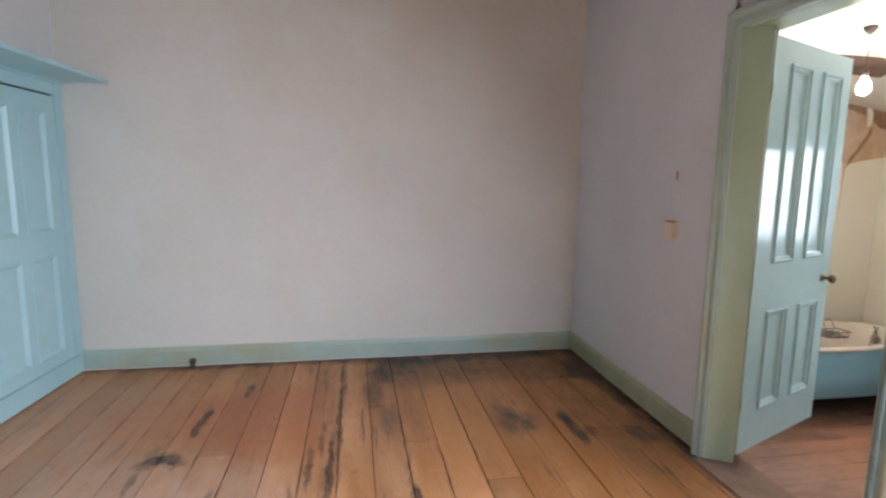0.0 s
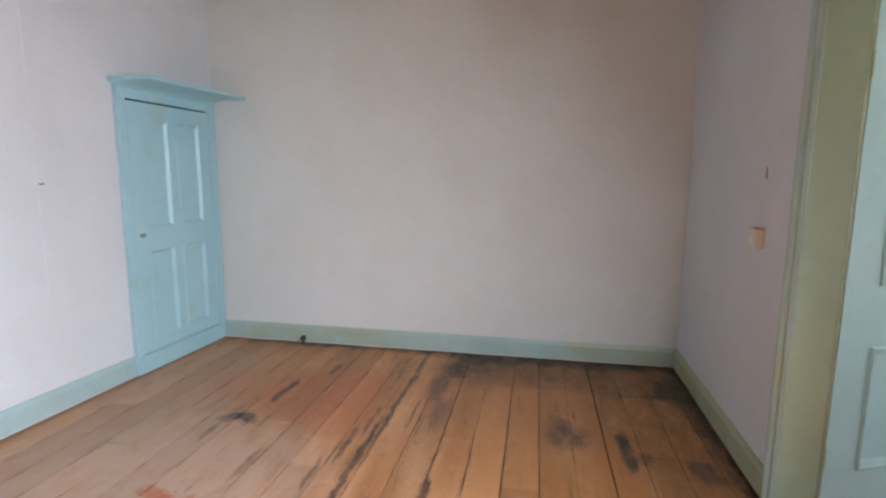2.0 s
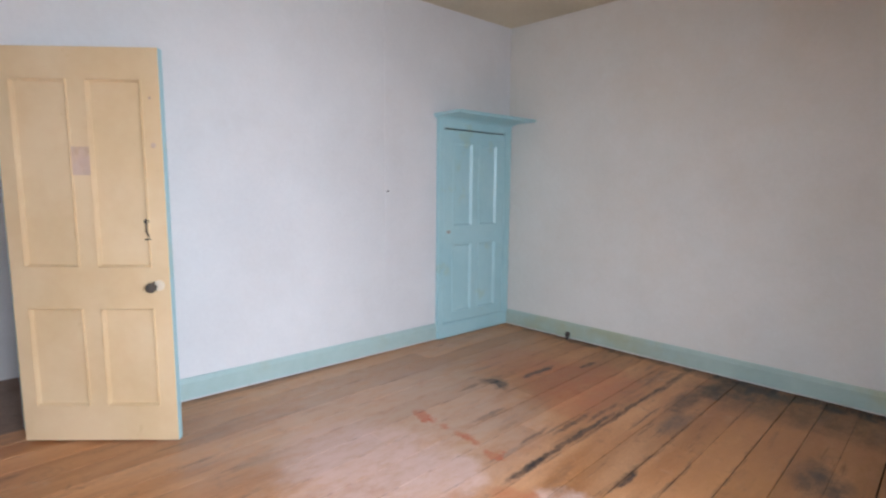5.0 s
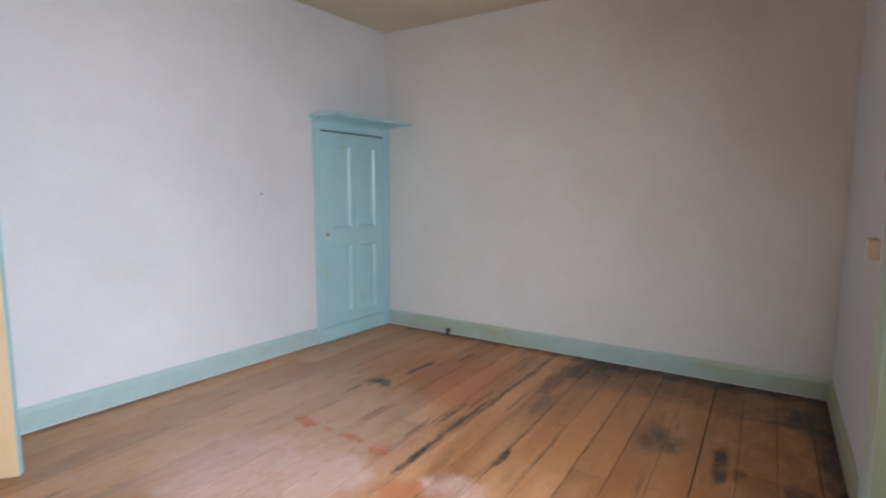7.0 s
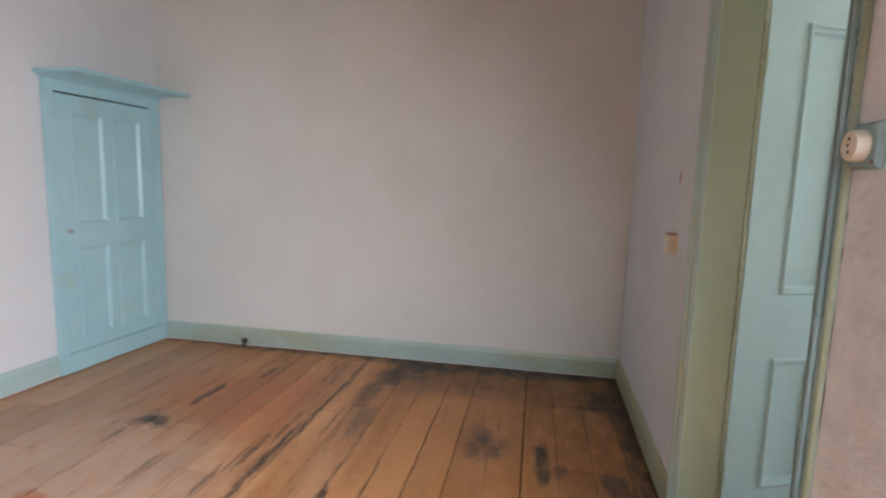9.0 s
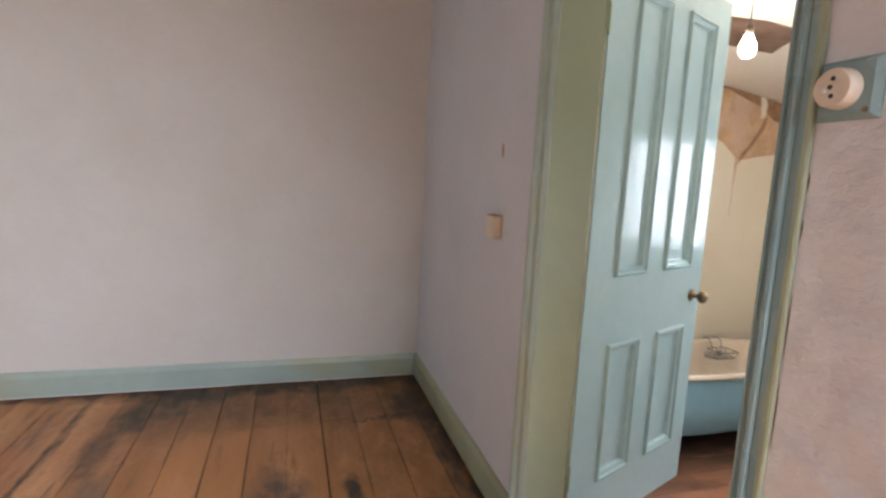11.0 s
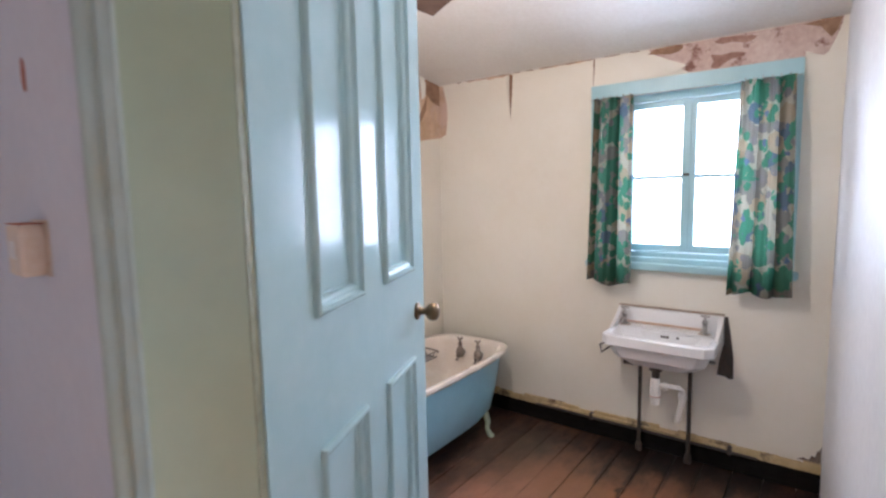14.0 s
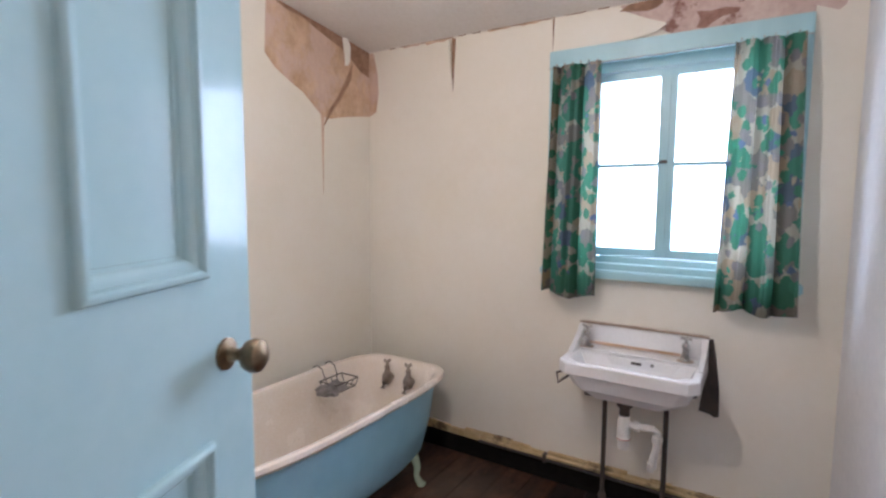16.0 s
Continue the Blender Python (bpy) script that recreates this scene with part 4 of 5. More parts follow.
def curtain(y0, y1, yb0, yb1, z0, z1, seed, folds, label):
    """A gathered hanging cloth, flared towards its hem."""
    c = thing("curtain", pose(XB1 - 0.098, (y0 + y1) / 2, z0), label, "curtain", "window curtains")
    nu, nv = 72, 26
    bm = bmesh.new()
    rows = []
    for j in range(nv + 1):
        v = j / nv
        a, b = y0 + (yb0 - y0) * (1 - v), y1 + (yb1 - y1) * (1 - v)
        row = []
        for i in range(nu + 1):
            u = i / nu
            ph = 2 * math.pi * folds * (u + 0.05 * math.sin(5 * u + seed)) + seed
            amp = 0.024 + 0.008 * (1 - v)
            x = amp * (1 - 2 * abs(math.sin(ph / 2)) ** 0.7) + 0.004 * math.sin(3.1 * ph + 2 * v) + 0.032 * v + 0.008 * noise.noise(Vector((u * 4, v * 3, seed)))
            z = z0 + (z1 - z0) * v + (0.012 * math.sin(ph * 0.5 + 1) + 0.012 * noise.noise(Vector((u * 3, seed, 0)))) * (1 - v) ** 2
            row.append(bm.verts.new((x, a + (b - a) * u + 0.006 * math.cos(ph) - (y0 + y1) / 2, z - z0)))
        rows.append(row)
    for r, s in zip(rows, rows[1:]):
        for i in range(nu):
            bm.faces.new((r[i], r[i + 1], s[i + 1], s[i]))
    part("cloth", bm, M_cloth, c, smooth=True)
    for k in range(6):
        yy = (y0 - y1) / 2 + (y1 - y0) * (k + 0.5) / 6
        part("curtain_ring", turned([(0.006, -0.002), (0.006, 0.002)], "y", 10, (0.012, yy, z1 - z0 + 0.002)), M_chrome, c)
    return c


curtain(2.970, 3.200, 2.958, 3.222, 0.652, 1.738, 0.7, 2.3, "short green and brown floral curtain drawn to the window side")
curtain(2.216, 2.442, 2.186, 2.466, 0.655, 1.738, 2.9, 2.6, "short green and brown floral curtain drawn aside")
tagged(link_mesh("curtain_wire", tube([(XB1 - 0.05, y, 1.736) for y in (2.19, 2.7, 3.235)], 0.0025), M_chrome), "thin stretched curtain wire over the window", "wire")


# washbasin
def cut_rect(x0, x1, y0, y1, c, z):
    """A rectangle with its front (low x) corners cut by c."""
    return [(x0 + c, y0, z), (x1, y0, z), (x1, y1, z), (x0 + c, y1, z), (x0, y1 - c, z), (x0, y0 + c, z)]


M_yel2 = surface("brown_lime_stain", (0.34, 0.25, 0.18), (0.55, 0.46, 0.37), 14, 0.7, 0.2, 40)
basin = thing("washbasin", pose(XB1, 2.765, 0.0), "white porcelain washbasin with a splashback on iron brackets", "basin")
hw, zr = 0.285, 0.405
fx = -0.355
rings = [cut_rect(fx + 0.09, -0.05, -hw + 0.11, hw - 0.11, 0.05, zr - 0.175),
         cut_rect(fx + 0.05, -0.03, -hw + 0.05, hw - 0.05, 0.05, zr - 0.13),
         cut_rect(fx + 0.02, -0.012, -hw + 0.02, hw - 0.02, 0.045, zr - 0.062),
         cut_rect(fx, -0.008, -hw, hw, 0.04, zr - 0.056),
         cut_rect(fx, -0.008, -hw, hw, 0.04, zr - 0.006),
         cut_rect(fx + 0.006, -0.01, -hw + 0.006, hw - 0.006, 0.04, zr),
         cut_rect(fx + 0.03, -0.125, -hw + 0.035, hw - 0.035, 0.05, zr - 0.004),
         cut_rect(fx + 0.038, -0.132, -hw + 0.045, hw - 0.045, 0.05, zr - 0.02),
         cut_rect(fx + 0.07, -0.15, -hw + 0.09, hw - 0.09, 0.05, zr - 0.115),
         cut_rect(fx + 0.10, -0.17, -hw + 0.13, hw - 0.13, 0.04, zr - 0.13)]
bowl = part("bowl", loft(rings, True, True, True), M_white, basin)
bv = bowl.modifiers.new("round", "BEVEL")
bv.width, bv.segments, bv.limit_method, bv.angle_limit = 0.007, 3, "ANGLE", radians(20)
bm = box(-0.03, -0.003, -hw + 0.002, hw - 0.002, zr - 0.02, zr + 0.105, 0.006)
part("splashback", bm, M_white, basin)
for s in (-1, 1):
    rings = [[(-0.03, s * (hw - 0.03), zr), (-0.03, s * (hw - 0.002), zr), (-0.03, s * (hw - 0.002), zr + 0.1), (-0.03, s * (hw - 0.03), zr + 0.1)],
             [(-0.10, s * (hw - 0.026), zr), (-0.10, s * (hw - 0.002), zr), (-0.10, s * (hw - 0.002), zr + 0.05), (-0.10, s * (hw - 0.024), zr + 0.05)],
             [(-0.20, s * (hw - 0.02), zr - 0.002), (-0.20, s * (hw - 0.004), zr - 0.002), (-0.20, s * (hw - 0.004), zr + 0.004), (-0.20, s * (hw - 0.02), zr + 0.004)]]
    part("side_wing", loft(rings, True, True, True), M_white, basin)
part("tap_ledge", box(-0.128, -0.03, -hw + 0.03, hw - 0.03, zr - 0.004, zr + 0.006, 0.004), M_white, basin)
part("stain_line", box(-0.034, -0.029, -hw + 0.11, hw - 0.03, zr + 0.008, zr + 0.02, 0.001), M_plaster, basin, "brown water stain along the ledge")
rings = [[(-0.131, -0.16, zr - 0.075), (-0.131, 0.10, zr - 0.075), (-0.131, 0.13, zr - 0.004), (-0.131, -0.19, zr - 0.004)], [(-0.138, -0.15, zr - 0.07), (-0.138, 0.09, zr - 0.07), (-0.136, 0.115, zr - 0.006), (-0.136, -0.175, zr - 0.006)]]
part("overflow_plate", loft(rings, True, True, True), M_white, basin)
part("splashback_edge", box(-0.031, -0.002, -hw + 0.001, hw - 0.001, zr + 0.104, zr + 0.112, 0.002), M_yel2, basin, "stained brown top edge")
part("overflow_slot", box(-0.141, -0.130, -0.03, 0.014, zr - 0.032, zr - 0.020, 0.001), M_iron, basin, "dark overflow slot")
part("chain_hole", box(-0.141, -0.130, -0.082, -0.068, zr - 0.030, zr - 0.018, 0.001), M_iron, basin, "dark chain hole")


def pillar_tap(parent, x, y, z, s=1.0, material=None):
    t = part("tap", turned([(0.020 * s, z), (0.020 * s, z + 0.006 * s), (0.012 * s, z + 0.014 * s), (0.011 * s, z + 0.05 * s), (0.015 * s, z + 0.058 * s), (0.013 * s, z + 0.07 * s), (0.006 * s, z + 0.076 * s), (0.006 * s, z + 0.09 * s)], "z", 16, (x, y, 0)), material or M_chrome, parent, "old chrome pillar tap", smooth=True)
    part("handle", tube([(x - 0.022 * s, y, z + 0.094 * s), (x + 0.022 * s, y, z + 0.094 * s)], 0.006 * s), material or M_chrome, t)
    part("handle", tube([(x, y - 0.022 * s, z + 0.094 * s), (x, y + 0.022 * s, z + 0.094 * s)], 0.006 * s), material or M_chrome, t)
    part("spout", tube([(x, y, z + 0.035 * s), (x - 0.03 * s, y, z + 0.042 * s), (x - 0.06 * s, y, z + 0.036 * s), (x - 0.068 * s, y, z + 0.02 * s)], 0.009 * s), material or M_chrome, t, smooth=True)
    return t


for y in (hw - 0.055, -hw + 0.085):
    pillar_tap(basin, -0.085, y, zr + 0.007, 1.05)
    part("grime_ring", turned([(0.036, zr + 0.0055), (0.030, zr + 0.008), (0.012, zr + 0.009)], "z", 20, (-0.085, y, 0)), M_yel2, basin, "grimy ring round the tap")
part("waste", turned([(0.032, zr - 0.18), (0.034, zr - 0.205), (0.022, zr - 0.21), (0.022, zr - 0.25)], "z", 18, (-0.20, 0.02, 0)), M_iron, basin, "dark waste fitting", smooth=True)
trap = part("bottle_trap", turned([(0.020, zr - 0.245), (0.024, zr - 0.25), (0.024, zr - 0.268), (0.028, zr - 0.275), (0.028, zr - 0.345), (0.030, zr - 0.347), (0.030, zr - 0.356), (0.025, zr - 0.36), (0.023, zr - 0.40), (0.012, zr - 0.405)], "z", 20, (-0.20, 0.02, 0)), M_plast, basin, "white plastic bottle trap", smooth=True)
part("red_ring", turned([(0.0305, zr - 0.349), (0.0305, zr - 0.353)], "z", 20, (-0.20, 0.02, 0)), M_rust, trap, "thin red ring")
part("waste_pipe", tube([(-0.20, 0.02, zr - 0.29), (-0.20, -0.05, zr - 0.285), (-0.19, -0.10, zr - 0.285), (-0.185, -0.115, zr - 0.30), (-0.18, -0.118, zr - 0.36), (-0.17, -0.10, zr - 0.45), (-0.165, -0.09, zr - 0.49)], 0.015, 12), M_plast, trap, smooth=True)
part("pipe_nut", turned([(0.022, 0), (0.022, 0.024)], "y", 10, (-0.20, -0.045, zr - 0.287)), M_plast, trap)
part("pipe_nut", turned([(0.022, zr - 0.345), (0.022, zr - 0.32)], "z", 10, (-0.183, -0.118, 0)), M_plast, trap)
part("pipe_nut", turned([(0.021, zr - 0.47), (0.021, zr - 0.45)], "z", 10, (-0.168, -0.098, 0)), M_plast, trap)
for y, name in ((0.135, "supply_pipe"), (-0.135, "supply_pipe")):
    part(name, tube([(-0.09, y, zr - 0.10), (-0.085, y, zr - 0.30), (-0.08, y, FB + 0.03)], 0.011, 10), M_iron, basin, "dark painted supply pipe", smooth=True)
    part("pipe_collar", turned([(0.020, FB + 0.012), (0.020, FB + 0.05), (0.012, FB + 0.065)], "z", 12, (-0.08, y, 0)), M_iron, basin)
for s in (-1, 1):
    part("bracket", tube([(-0.002, s * (hw - 0.045), zr - 0.17), (-0.10, s * (hw - 0.045), zr - 0.14), (-0.25, s * (hw - 0.045), zr - 0.075)], 0.010, 6), M_iron, basin, "black iron bracket")
part("towel_hook", tube([(-0.30, hw - 0.02, zr - 0.06), (-0.30, hw + 0.014, zr - 0.075), (-0.29, hw + 0.012, zr - 0.125), (-0.27, hw - 0.03, zr - 0.09)], 0.006, 6), M_iron, basin)
yb = 2.765 - hw
# thin dark plate for the dark strip on the wall beside the basin
tagged(link_mesh("back_board", sheet([(yb + 0.004, 0.50), (yb - 0.012, 0.505), (yb - 0.030, 0.40), (yb - 0.046, 0.28), (yb - 0.050, 0.165), (yb - 0.030, 0.158), (yb - 0.012, 0.170), (yb + 0.03, 0.175), (yb + 0.02, 0.26), (yb + 0.004, 0.34)], lambda u, v, d: (XB1 - d, u, v), 0.012), M_iron), "ragged dark patch on the wall beside the basin", "board")
part("lug", box(-0.07, -0.004, hw - 0.115, hw - 0.045, zr - 0.245, zr - 0.20, 0.003), M_iron, basin)

# skirting void: dark band, yellowed timber strip and pipes along the far wall
skirt = thing("broken_skirting", pose(0, 0, 0), "stripped skirting with a yellowed strip and old pipes along the wall", "skirting", kind="structure")
M_yel = surface("yellowed_plaster_edge", (0.50, 0.36, 0.17), (0.64, 0.50, 0.28), 9, 0.85, 0.4, 40, stain=((0.12, 0.08, 0.05), 9, 0.55, 0.65, 0.8))
# plain black board in the dark band below the strip
part("dark_board", box(XB1 - 0.018, XB1, 1.99, 4.40, FB, FB + 0.105, 0.003), M_black, skirt, "black board along the foot of the wall")
bm = bmesh.new()
for i in range(24):
    y0, y1 = 2.0 + 0.1 * i, 2.1 + 0.1 * i
    box(XB1 - 0.02 + random.uniform(-0.004, 0.003), XB1, y0, y1, FB + 0.105, FB + 0.155 + random.uniform(-0.012, 0.008), 0.003, bm)
part("strip", bm, M_yel, skirt, "ragged yellowed strip")
part("pipe", tube([(XB1 - 0.034, y, FB + 0.135 + 0.004 * math.sin(5 * y)) for y in (2.45, 2.6, 2.75, 2.9, 3.05, 3.2, 3.35, 3.55)], 0.009, 8), M_yel, skirt, "old painted pipe", smooth=True)
part("pipe", tube([(XB1 - 0.030, y, FB + 0.112) for y in (2.3, 2.8, 3.3, 3.6)], 0.008, 8), M_iron, skirt, smooth=True)
for y in (2.42, 2.63, 2.90, 3.20):
    part("pipe_clip", box(XB1 - 0.046, XB1 - 0.016, y, y + 0.02, FB + 0.10, FB + 0.15, 0.003), M_iron, skirt)
part("dark_board", box(2.66, XB1 - 0.018, YB1 - 0.018, YB1, FB, FB + 0.12, 0.003), M_black, skirt)

# bath
M_bronze = surface("dull_grey_brass", (0.22, 0.18, 0.15), (0.34, 0.29, 0.25), 25, 0.38, 0.05, metal=0.8)
bath = thing("bathtub", pose(4.33, 3.99, FB), "freestanding roll-top bath, sky-blue outside and stained cream inside", "bathtub")
BH = 0.555


def tub(lx, ly, z, x_off=0.0, k=40, e=3.2):
    pts = []
    for i in range(k):
        a = 2 * math.pi * i / k
        c, s = math.cos(a), math.sin(a)
        n = 5.0 if c > 0 else 2.3
        pts.append((x_off + lx * math.copysign(abs(c) ** (2 / n), c), ly * math.copysign(abs(s) ** (2 / n), s), z))
    return pts


LX, LY = 0.80, 0.335
outer = [tub(LX * 0.60, LY * 0.50, 0.105), tub(LX * 0.74, LY * 0.68, 0.115), tub(LX * 0.83, LY * 0.79, 0.17), tub(LX * 0.885, LY * 0.86, 0.32), tub(LX * 0.93, LY * 0.90, 0.50), tub(LX * 0.945, LY * 0.915, BH - 0.03)]
part("shell", loft(outer, True, True, False), M_bathblue, bath, "sky-blue painted cast-iron shell", smooth=True)
rim = [tub(LX * 0.945, LY * 0.915, BH - 0.03), tub(LX * 0.985, LY * 0.97, BH - 0.036), tub(LX, LY, BH - 0.022), tub(LX * 0.995, LY * 0.99, BH - 0.006), tub(LX * 0.97, LY * 0.955, BH), tub(LX * 0.935, LY * 0.90, BH - 0.006),
       tub(LX * 0.91, LY * 0.87, BH - 0.03), tub(LX * 0.88, LY * 0.83, 0.40), tub(LX * 0.83, LY * 0.75, 0.25), tub(LX * 0.74, LY * 0.62, 0.15), tub(LX * 0.6, LY * 0.46, 0.135)]
part("enamel_lining", loft(rim, True, False, True), M_enamel, bath, "stained cream enamel with a rolled rim", smooth=True)
for sx in (-1, 1):
    for sy in (-1, 1):
        x, y = sx * 0.50, sy * 0.215
        prof = [(0.0, 0.0, 0.19, 0.030), (0.012, 0.016, 0.15, 0.026), (0.022, 0.030, 0.10, 0.018), (0.018, 0.026, 0.055, 0.015), (0.024, 0.036, 0.025, 0.020), (0.032, 0.046, 0.010, 0.024), (0.032, 0.046, 0.0, 0.022)]
        rings = [[(x + sx * ox + r * math.cos(2 * math.pi * k / 10), y + sy * oy + r * math.sin(2 * math.pi * k / 10), z) for k in range(10)] for ox, oy, z, r in prof]
        part("claw_foot", loft(rings, True, True, True), M_teal, bath, "pale green cast claw foot", smooth=True)
for y, z in ((0.07, 0.47), (-0.076, 0.47)):
    tap = part("bath_tap", turned([(0.008, z - 0.045), (0.024, z - 0.034), (0.031, z - 0.012), (0.029, z + 0.008), (0.017, z + 0.028), (0.013, z + 0.040), (0.015, z + 0.060), (0.009, z + 0.068), (0.008, z + 0.082)], "z", 18, (0.675, y, 0)), M_bronze, bath, "tarnished globe bath tap", smooth=True)
    part("flange", tube([(0.735, y, z - 0.012), (0.675, y, z - 0.012)], 0.018, 12), M_bronze, tap, smooth=True)
    part("spout", tube([(0.675, y, z - 0.020), (0.640, y - 0.003, z - 0.026), (0.628, y - 0.003, z - 0.056)], 0.015, 10), M_bronze, tap, smooth=True)
    part("handle", tube([(0.675, y - 0.022, z + 0.094), (0.675, y, z + 0.084), (0.675, y + 0.022, z + 0.094)], 0.006, 8), M_bronze, tap, smooth=True)
    part("handle", tube([(0.653, y, z + 0.092), (0.675, y, z + 0.084), (0.697, y, z + 0.092)], 0.006, 8), M_bronze, tap, smooth=True)

rack = thing("soap_rack", pose(4.72, 4.235, FB + BH - 0.09), "wire soap rack hooked over the bath rim", "soap rack")
for y0, y1, z in ((-0.13, -0.01, 0.05), (-0.11, -0.03, 0.0)):
    part("wire_frame", tube([(-0.07, y0, z), (0.09, y0, z), (0.09, y1, z), (-0.07, y1, z), (-0.07, y0, z)], 0.0035, 6), M_iron, rack)
for i in range(5):
    x = -0.07 + 0.04 * i
    part("wire", tube([(x, -0.13, 0.05), (x, -0.11, 0.0), (x, -0.03, 0.0), (x, -0.01, 0.05)], 0.0025, 6), M_iron, rack)
for x in (-0.04, 0.05):
    part("hook", tube([(x, -0.02, 0.05), (x, 0.005, 0.105), (x, 0.04, 0.118), (x, 0.075, 0.10)], 0.0035, 6), M_iron, rack)
bm = turned([(0.028, 0.0), (0.072, 0.004), (0.082, 0.026), (0.060, 0.050), (0.020, 0.058)], "z", 28, (0, 0, 0))
for v in bm.verts:
    k = 1 + 0.45 * noise.noise(v.co * 28) + 0.2 * noise.noise(v.co * 70)
    v.co = Vector((v.co.x * k, v.co.y * k * 0.8, v.co.z * (0.8 + 0.5 * noise.noise(v.co * 45 + Vector((3, 1, 2))))))
cloth_ob = tagged(link_mesh("wash_cloth", bm, surface("grey_cloth", (0.17, 0.155, 0.15), (0.32, 0.30, 0.285), 30, 0.9, 0.5), smooth=True), "crumpled grey cloth in the wire rack", "cloth")
cloth_ob.location = (4.655, 4.155, FB + BH - 0.085)

# peeling paper and bare plaster
north_patch = tagged(link_mesh("plaster_patch", sheet([(4.523, 2.09), (4.505, 1.815), (4.565, 1.755), (4.66, 1.705), (4.746, 1.665), (4.83, 1.60), (4.887, 1.555), (4.95, 1.555), (5.04, 1.575), (5.19, 1.60), (5.278, 1.61), (5.278, 1.99), (5.05, 2.02), (4.80, 2.06)], lambda u, v, d: (u, YB1 - d, v), 0.002), M_plaster), "bare tan plaster where wallpaper has peeled away", "plaster patch")
tagged(link_mesh("plaster_patch", sheet([(4.408, 1.985), (4.408, 1.61), (4.352, 1.635), (4.335, 1.75), (4.342, 1.86), (4.375, 1.985)], lambda u, v, d: (XB1 - d, u, v), 0.002), M_plaster), "bare tan plaster in the corner where wallpaper has peeled", "plaster patch")
pink_patch = tagged(link_mesh("plaster_patch", sheet([(2.92, 1.985), (2.86, 1.93), (2.75, 1.86), (2.70, 1.83), (2.45, 1.826), (2.187, 1.826), (2.184, 1.852), (2.150, 1.836), (2.114, 1.822), (2.096, 1.836), (2.072, 1.89), (2.052, 1.946), (2.045, 1.988)], lambda u, v, d: (XB1 - d, u, v), 0.002), M_pink), "damp pinkish plaster over the window where paper fell away", "plaster patch")


def flap(name, pts, label, mat=None):
    """A curled strip of paper skinned over rows of points."""
    bm = loft(pts, False)
    return tagged(link_mesh(name, bm, mat or M_paper, smooth=True), label, "wallpaper")


FLAP = ((2.98, 1.985, 1.826, 0.0030, 0.0035), (2.93, 1.978, 1.827, 0.0034, 0.006), (2.87, 1.945, 1.829, 0.0045, 0.010), (2.81, 1.915, 1.834, 0.008, 0.014), (2.755, 1.890, 1.845, 0.016, 0.020), (2.715, 1.872, 1.862, 0.028, 0.030))
flap("paper_flap", [[(XB1 - d0 - (d1 - d0) * k / 4, y, zt + (zb - zt) * k / 4) for k in range(5)] for y, zt, zb, d0, d1 in FLAP], "torn cream wallpaper flap curling off the wall", M_bwall)
flap("paper_flap", [[(5.04, YB1 - 0.006, 2.03), (5.07, YB1 - 0.02, 2.03)], [(5.025, YB1 - 0.03, 1.96), (5.075, YB1 - 0.04, 1.97)], [(5.03, YB1 - 0.035, 1.90), (5.08, YB1 - 0.03, 1.89)], [(5.045, YB1 - 0.02, 1.865), (5.075, YB1 - 0.015, 1.87)]], "small torn piece of white paper hanging from the plaster")
flap("paper_flap", [[(4.86, YB1 - 0.003, 1.63), (4.90, YB1 - 0.012, 1.63)], [(4.872, YB1 - 0.003, 1.53), (4.888, YB1 - 0.008, 1.53)], [(4.876, YB1 - 0.002, 1.35), (4.884, YB1 - 0.004, 1.35)], [(4.879, YB1 - 0.002, 1.13), (4.881, YB1 - 0.002, 1.13)]], "thin split in the wallpaper below the bare plaster", M_plaster)
flap("paper_flap", [[(XB1 - 0.002, 3.84, 1.985), (XB1 - 0.03, 3.81, 1.965)], [(XB1 - 0.002, 3.83, 1.85), (XB1 - 0.022, 3.805, 1.85)], [(XB1 - 0.002, 3.81, 1.71), (XB1 - 0.005, 3.805, 1.71)]], "curling wallpaper edge at a split seam", M_paper)
M_redstain = surface("red_brown_damp_stain", (0.27, 0.14, 0.105), (0.42, 0.26, 0.20), 14, 0.9, 0.3, 50)
for edge, d in (([(2.60, 1.905), (2.585, 1.87), (2.598, 1.838), (2.565, 1.828), (2.535, 1.850), (2.50, 1.868), (2.445, 1.872), (2.438, 1.890), (2.49, 1.902), (2.545, 1.896)], 0.0016),
                ([(2.585, 1.968), (2.55, 1.95), (2.50, 1.954), (2.44, 1.938), (2.40, 1.950), (2.39, 1.964), (2.46, 1.978), (2.54, 1.984)], 0.0014)):
    part("stain", sheet(edge, lambda u, v, h: (XB1 - 0.002 - h, u, v), d), M_redstain, pink_patch, "red-brown damp stain")
M_brown = surface("stained_brown_plaster", (0.26, 0.15, 0.09), (0.40, 0.25, 0.16), 14, 0.9, 0.6, 40)
part("crease", sheet([(4.885, 1.50), (4.93, 1.60), (5.00, 1.68), (5.07, 1.79), (5.13, 1.90), (5.115, 1.80), (5.03, 1.68), (4.95, 1.585)], lambda u, v, d: (u, YB1 - 0.002 - d, v), 0.003), M_brown, north_patch, "dark crease in the plaster")
tagged(link_mesh("ceiling_crack", sheet([(4.53, 2.097), (4.64, 2.058), (4.75, 2.05), (4.86, 2.012), (4.95, 1.985), (5.06, 1.955), (5.14, 1.90), (5.20, 1.86), (5.275, 1.845), (5.275, 1.992)], lambda u, v, d: (u, YB1 - 0.002 - d, v), 0.0022), M_brown), "ragged brown gap between plaster and ceiling", "crack", "cracks along the ceiling")
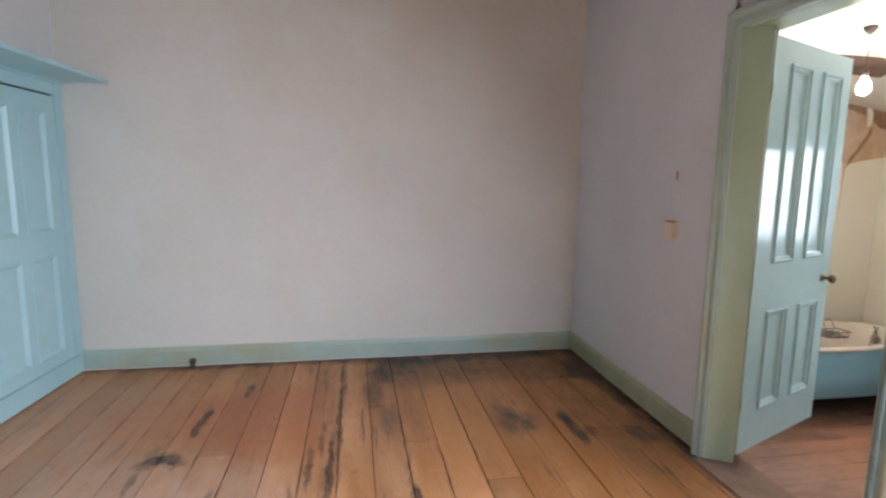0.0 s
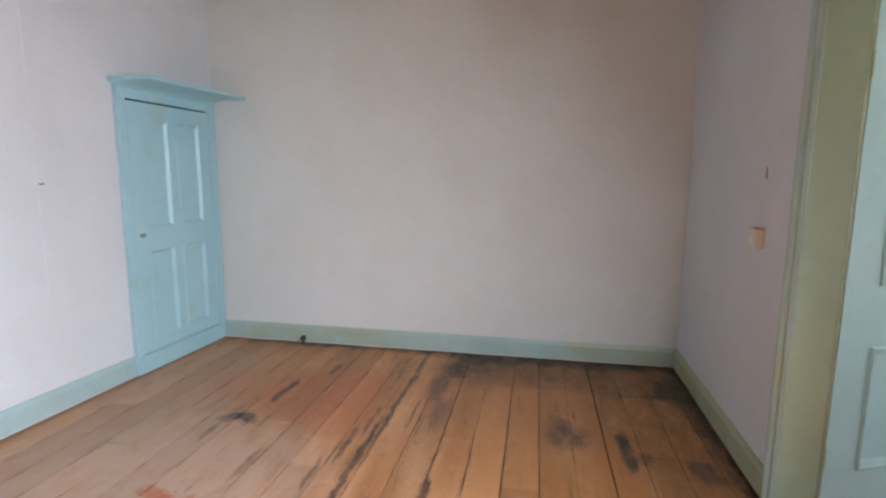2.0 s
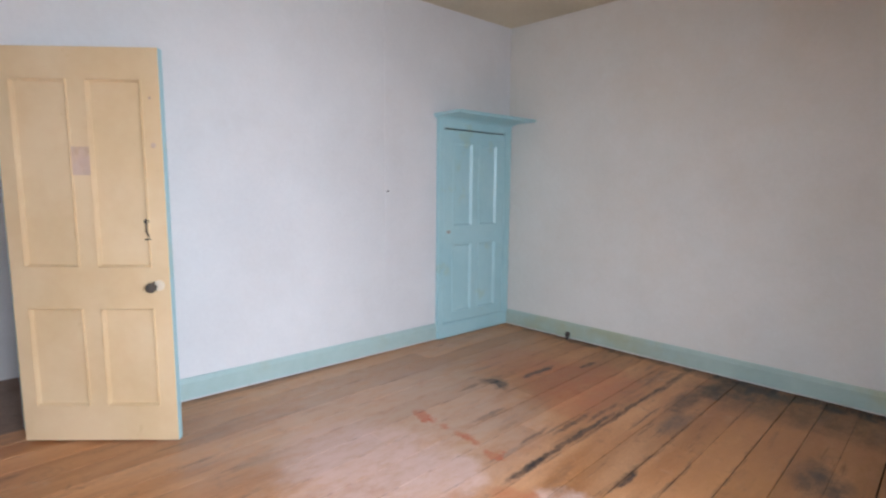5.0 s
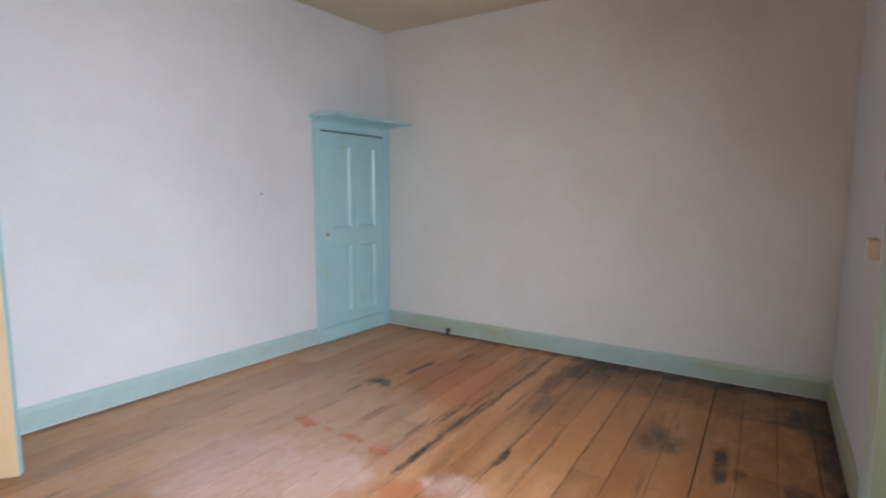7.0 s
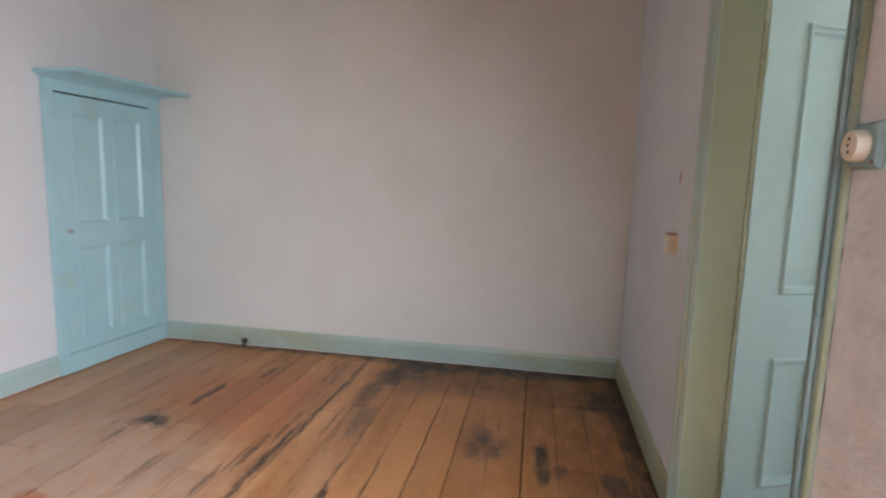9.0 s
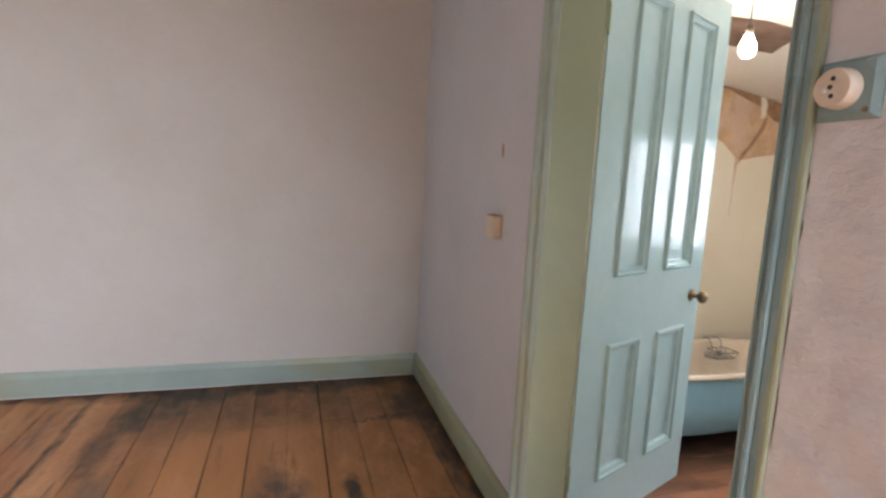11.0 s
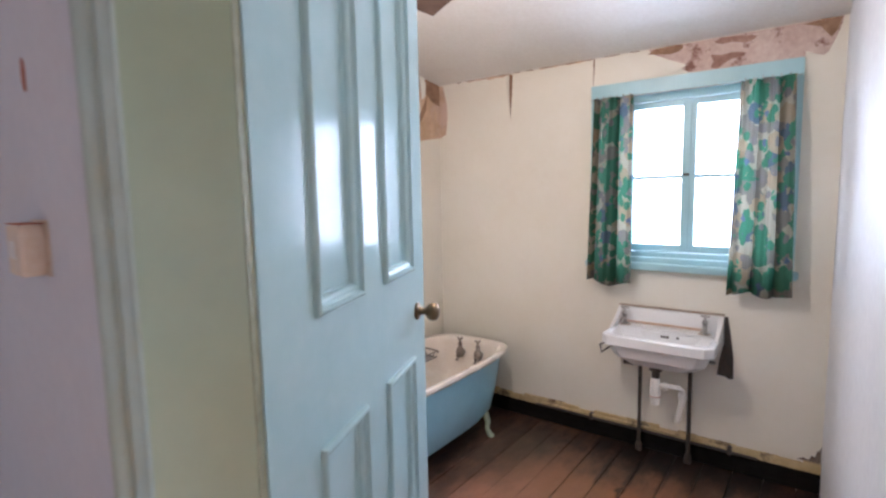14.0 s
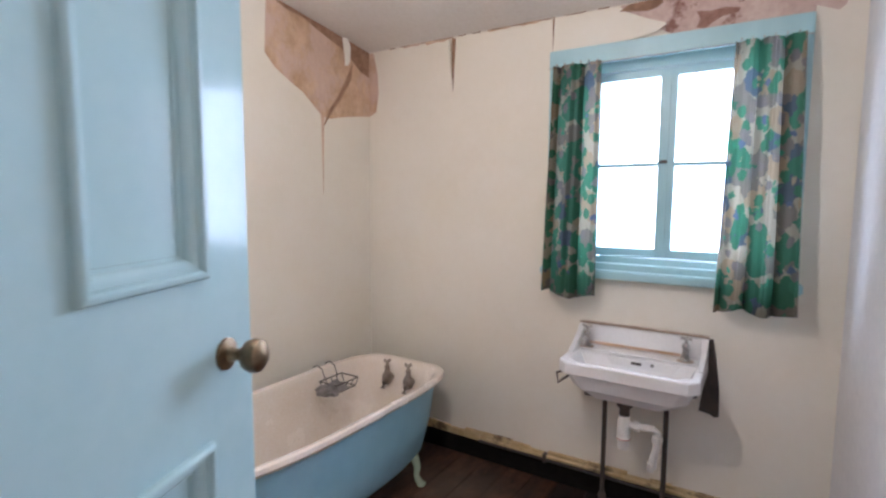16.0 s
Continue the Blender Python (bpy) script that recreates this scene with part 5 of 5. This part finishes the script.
tagged(link_mesh("ceiling_crack", sheet([(2.92, 1.960), (2.86, 1.952), (2.80, 1.942), (2.76, 1.950), (2.735, 1.966), (2.74, 1.986), (2.80, 1.988), (2.88, 1.984)], lambda u, v, d: (XB1 - 0.002 - d, u, v), 0.0025), M_brown), "dark torn gap over the curling wallpaper", "crack", "cracks along the ceiling")
tagged(link_mesh("ceiling_crack", sheet([(2.20, 1.978), (2.13, 1.955), (2.09, 1.90), (2.065, 1.93), (2.05, 1.985), (2.12, 1.989)], lambda u, v, d: (XB1 - 0.002 - d, u, v), 0.0025), M_brown), "brown torn gap in the corner under the ceiling", "crack", "cracks along the ceiling")
tagged(link_mesh("paper_split", sheet([(3.815, 1.985), (3.79, 1.98), (3.797, 1.85), (3.806, 1.70), (3.815, 1.85)], lambda u, v, d: (XB1 - d, u, v), 0.0018), M_brown), "brown split where wallpaper has opened", "wallpaper")
tagged(link_mesh("paper_split", sheet([(3.238, 1.985), (3.228, 1.985), (3.231, 1.90), (3.235, 1.825)], lambda u, v, d: (XB1 - d, u, v), 0.0018), M_brown), "thin dark wallpaper seam over the window", "wallpaper")
for y0, y1, h in ((3.30, 3.42, 0.012), (3.46, 3.60, 0.010), (3.84, 4.00, 0.018), (4.02, 4.16, 0.012)):
    edge = [(y0, 1.992), (y0, 1.992 - h * 0.4), (y0 + 0.03, 1.992 - h), ((y0 + y1) / 2, 1.992 - h * 0.6), (y1 - 0.02, 1.992 - h * 1.1), (y1, 1.992)]
    tagged(link_mesh("ceiling_crack", sheet(edge, lambda u, v, d: (XB1 - d, u, v), 0.004), M_plaster), "ragged brown gap between wallpaper and ceiling", "crack", "cracks along the ceiling")


crack_rng = random.Random(21)
y = 2.96
while y < 4.26:
    w = crack_rng.uniform(0.05, 0.15)
    h = [crack_rng.uniform(0.002, 0.006) for _ in range(4)]
    edge = [(y, 1.9915), (y + w * 0.2, 1.9915 - h[0]), (y + w * 0.45, 1.9915 - h[1]), (y + w * 0.7, 1.9915 - h[2]), (y + w, 1.9915)]
    tagged(link_mesh("ceiling_crack", sheet(edge, lambda u, v, d: (XB1 - d, u, v), 0.0055), M_brown), "thin brown gap between wallpaper and ceiling", "crack", "cracks along the ceiling")
    y += w + crack_rng.uniform(0.0, 0.05)


def on_ceiling(u, v, d):
    return (u, v, zc(u) - d)


tagged(link_mesh("ceiling_patch", sheet([(3.60, 3.72), (3.75, 3.60), (4.0, 3.47), (4.215, 3.435), (4.27, 3.52), (4.33, 3.66), (4.38, 3.76), (4.20, 3.82), (3.95, 3.90), (3.70, 3.92)], on_ceiling, 0.002), surface("dark_ceiling_hole", (0.10, 0.06, 0.045), (0.20, 0.13, 0.10), 6, 0.9, 0.4)), "dark brown torn patch in the ceiling paper", "ceiling patch")

M_corner = surface("blackish_corner_brown", (0.05, 0.035, 0.028), (0.22, 0.16, 0.12), 16, 0.9, 0.3, 60)
# ragged blackish patch at the foot of the corner
tagged(link_mesh("mould_patch", sheet([(2.027, FB + 0.25), (2.036, FB + 0.22), (2.044, FB + 0.225), (2.052, FB + 0.185), (2.066, FB + 0.19), (2.078, FB + 0.165), (2.10, FB + 0.172), (2.125, FB + 0.158), (2.027, FB + 0.152)], lambda u, v, d: (XB1 - d, u, v), 0.0016), M_corner), "ragged blackish patch low in the corner", "mould")


# ---- floorboards ----
def board_mesh(length, width, t=0.022):
    w, c = width / 2, 0.0008
    rings = [[(-w, y, -t), (-w, y, -c), (-w + c, y, 0), (w - c, y, 0), (w, y, -c), (w, y, -t)] for y in (0, length)]
    bm = loft(rings, True, True, True)
    bmesh.ops.recalc_face_normals(bm, faces=bm.faces)
    me = bpy.data.meshes.new("board")
    bm.to_mesh(me)
    bm.free()
    return me


rng = random.Random(7)
room_floor, bath_floor = bpy.data.objects["floor"], bpy.data.objects["floor_bathroom"]
cuts = (3.90, 2.05, 3.15, 1.55, 2.75, 0.85)
cache = {}


def lay(material, parent, m, length, width, name="board"):
    key = (round(length, 3), width, material.name)
    if key not in cache:
        cache[key] = board_mesh(length, width)
        cache[key].materials.append(material)
    ob = new(name, cache[key])
    ob.parent = parent
    ob.matrix_basis = m
    return ob


PW = 0.1715
for i in range(-13, 12):
    x = 0.645 + PW * (i + 0.5)
    if x > XE + 0.02:
        continue
    cut = 3.90 if i in (7, 9) else cuts[i % len(cuts)] if i % 3 else None
    ends = [YS - 0.02, *([cut] if cut else []), YN + 0.02]
    for a, b in zip(ends, ends[1:]):
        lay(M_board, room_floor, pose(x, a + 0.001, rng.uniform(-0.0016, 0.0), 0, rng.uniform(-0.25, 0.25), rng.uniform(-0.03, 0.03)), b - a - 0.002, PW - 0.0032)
BW = 0.1445
for i in range(18):
    y = 1.834 + BW * (i + 0.5)
    ends = [XB0 - 0.01, 3.3 + 1.4 * rng.random(), XB1 + 0.01] if i % 2 else [XB0 - 0.01, XB1 + 0.01]
    for a, b in zip(ends, ends[1:]):
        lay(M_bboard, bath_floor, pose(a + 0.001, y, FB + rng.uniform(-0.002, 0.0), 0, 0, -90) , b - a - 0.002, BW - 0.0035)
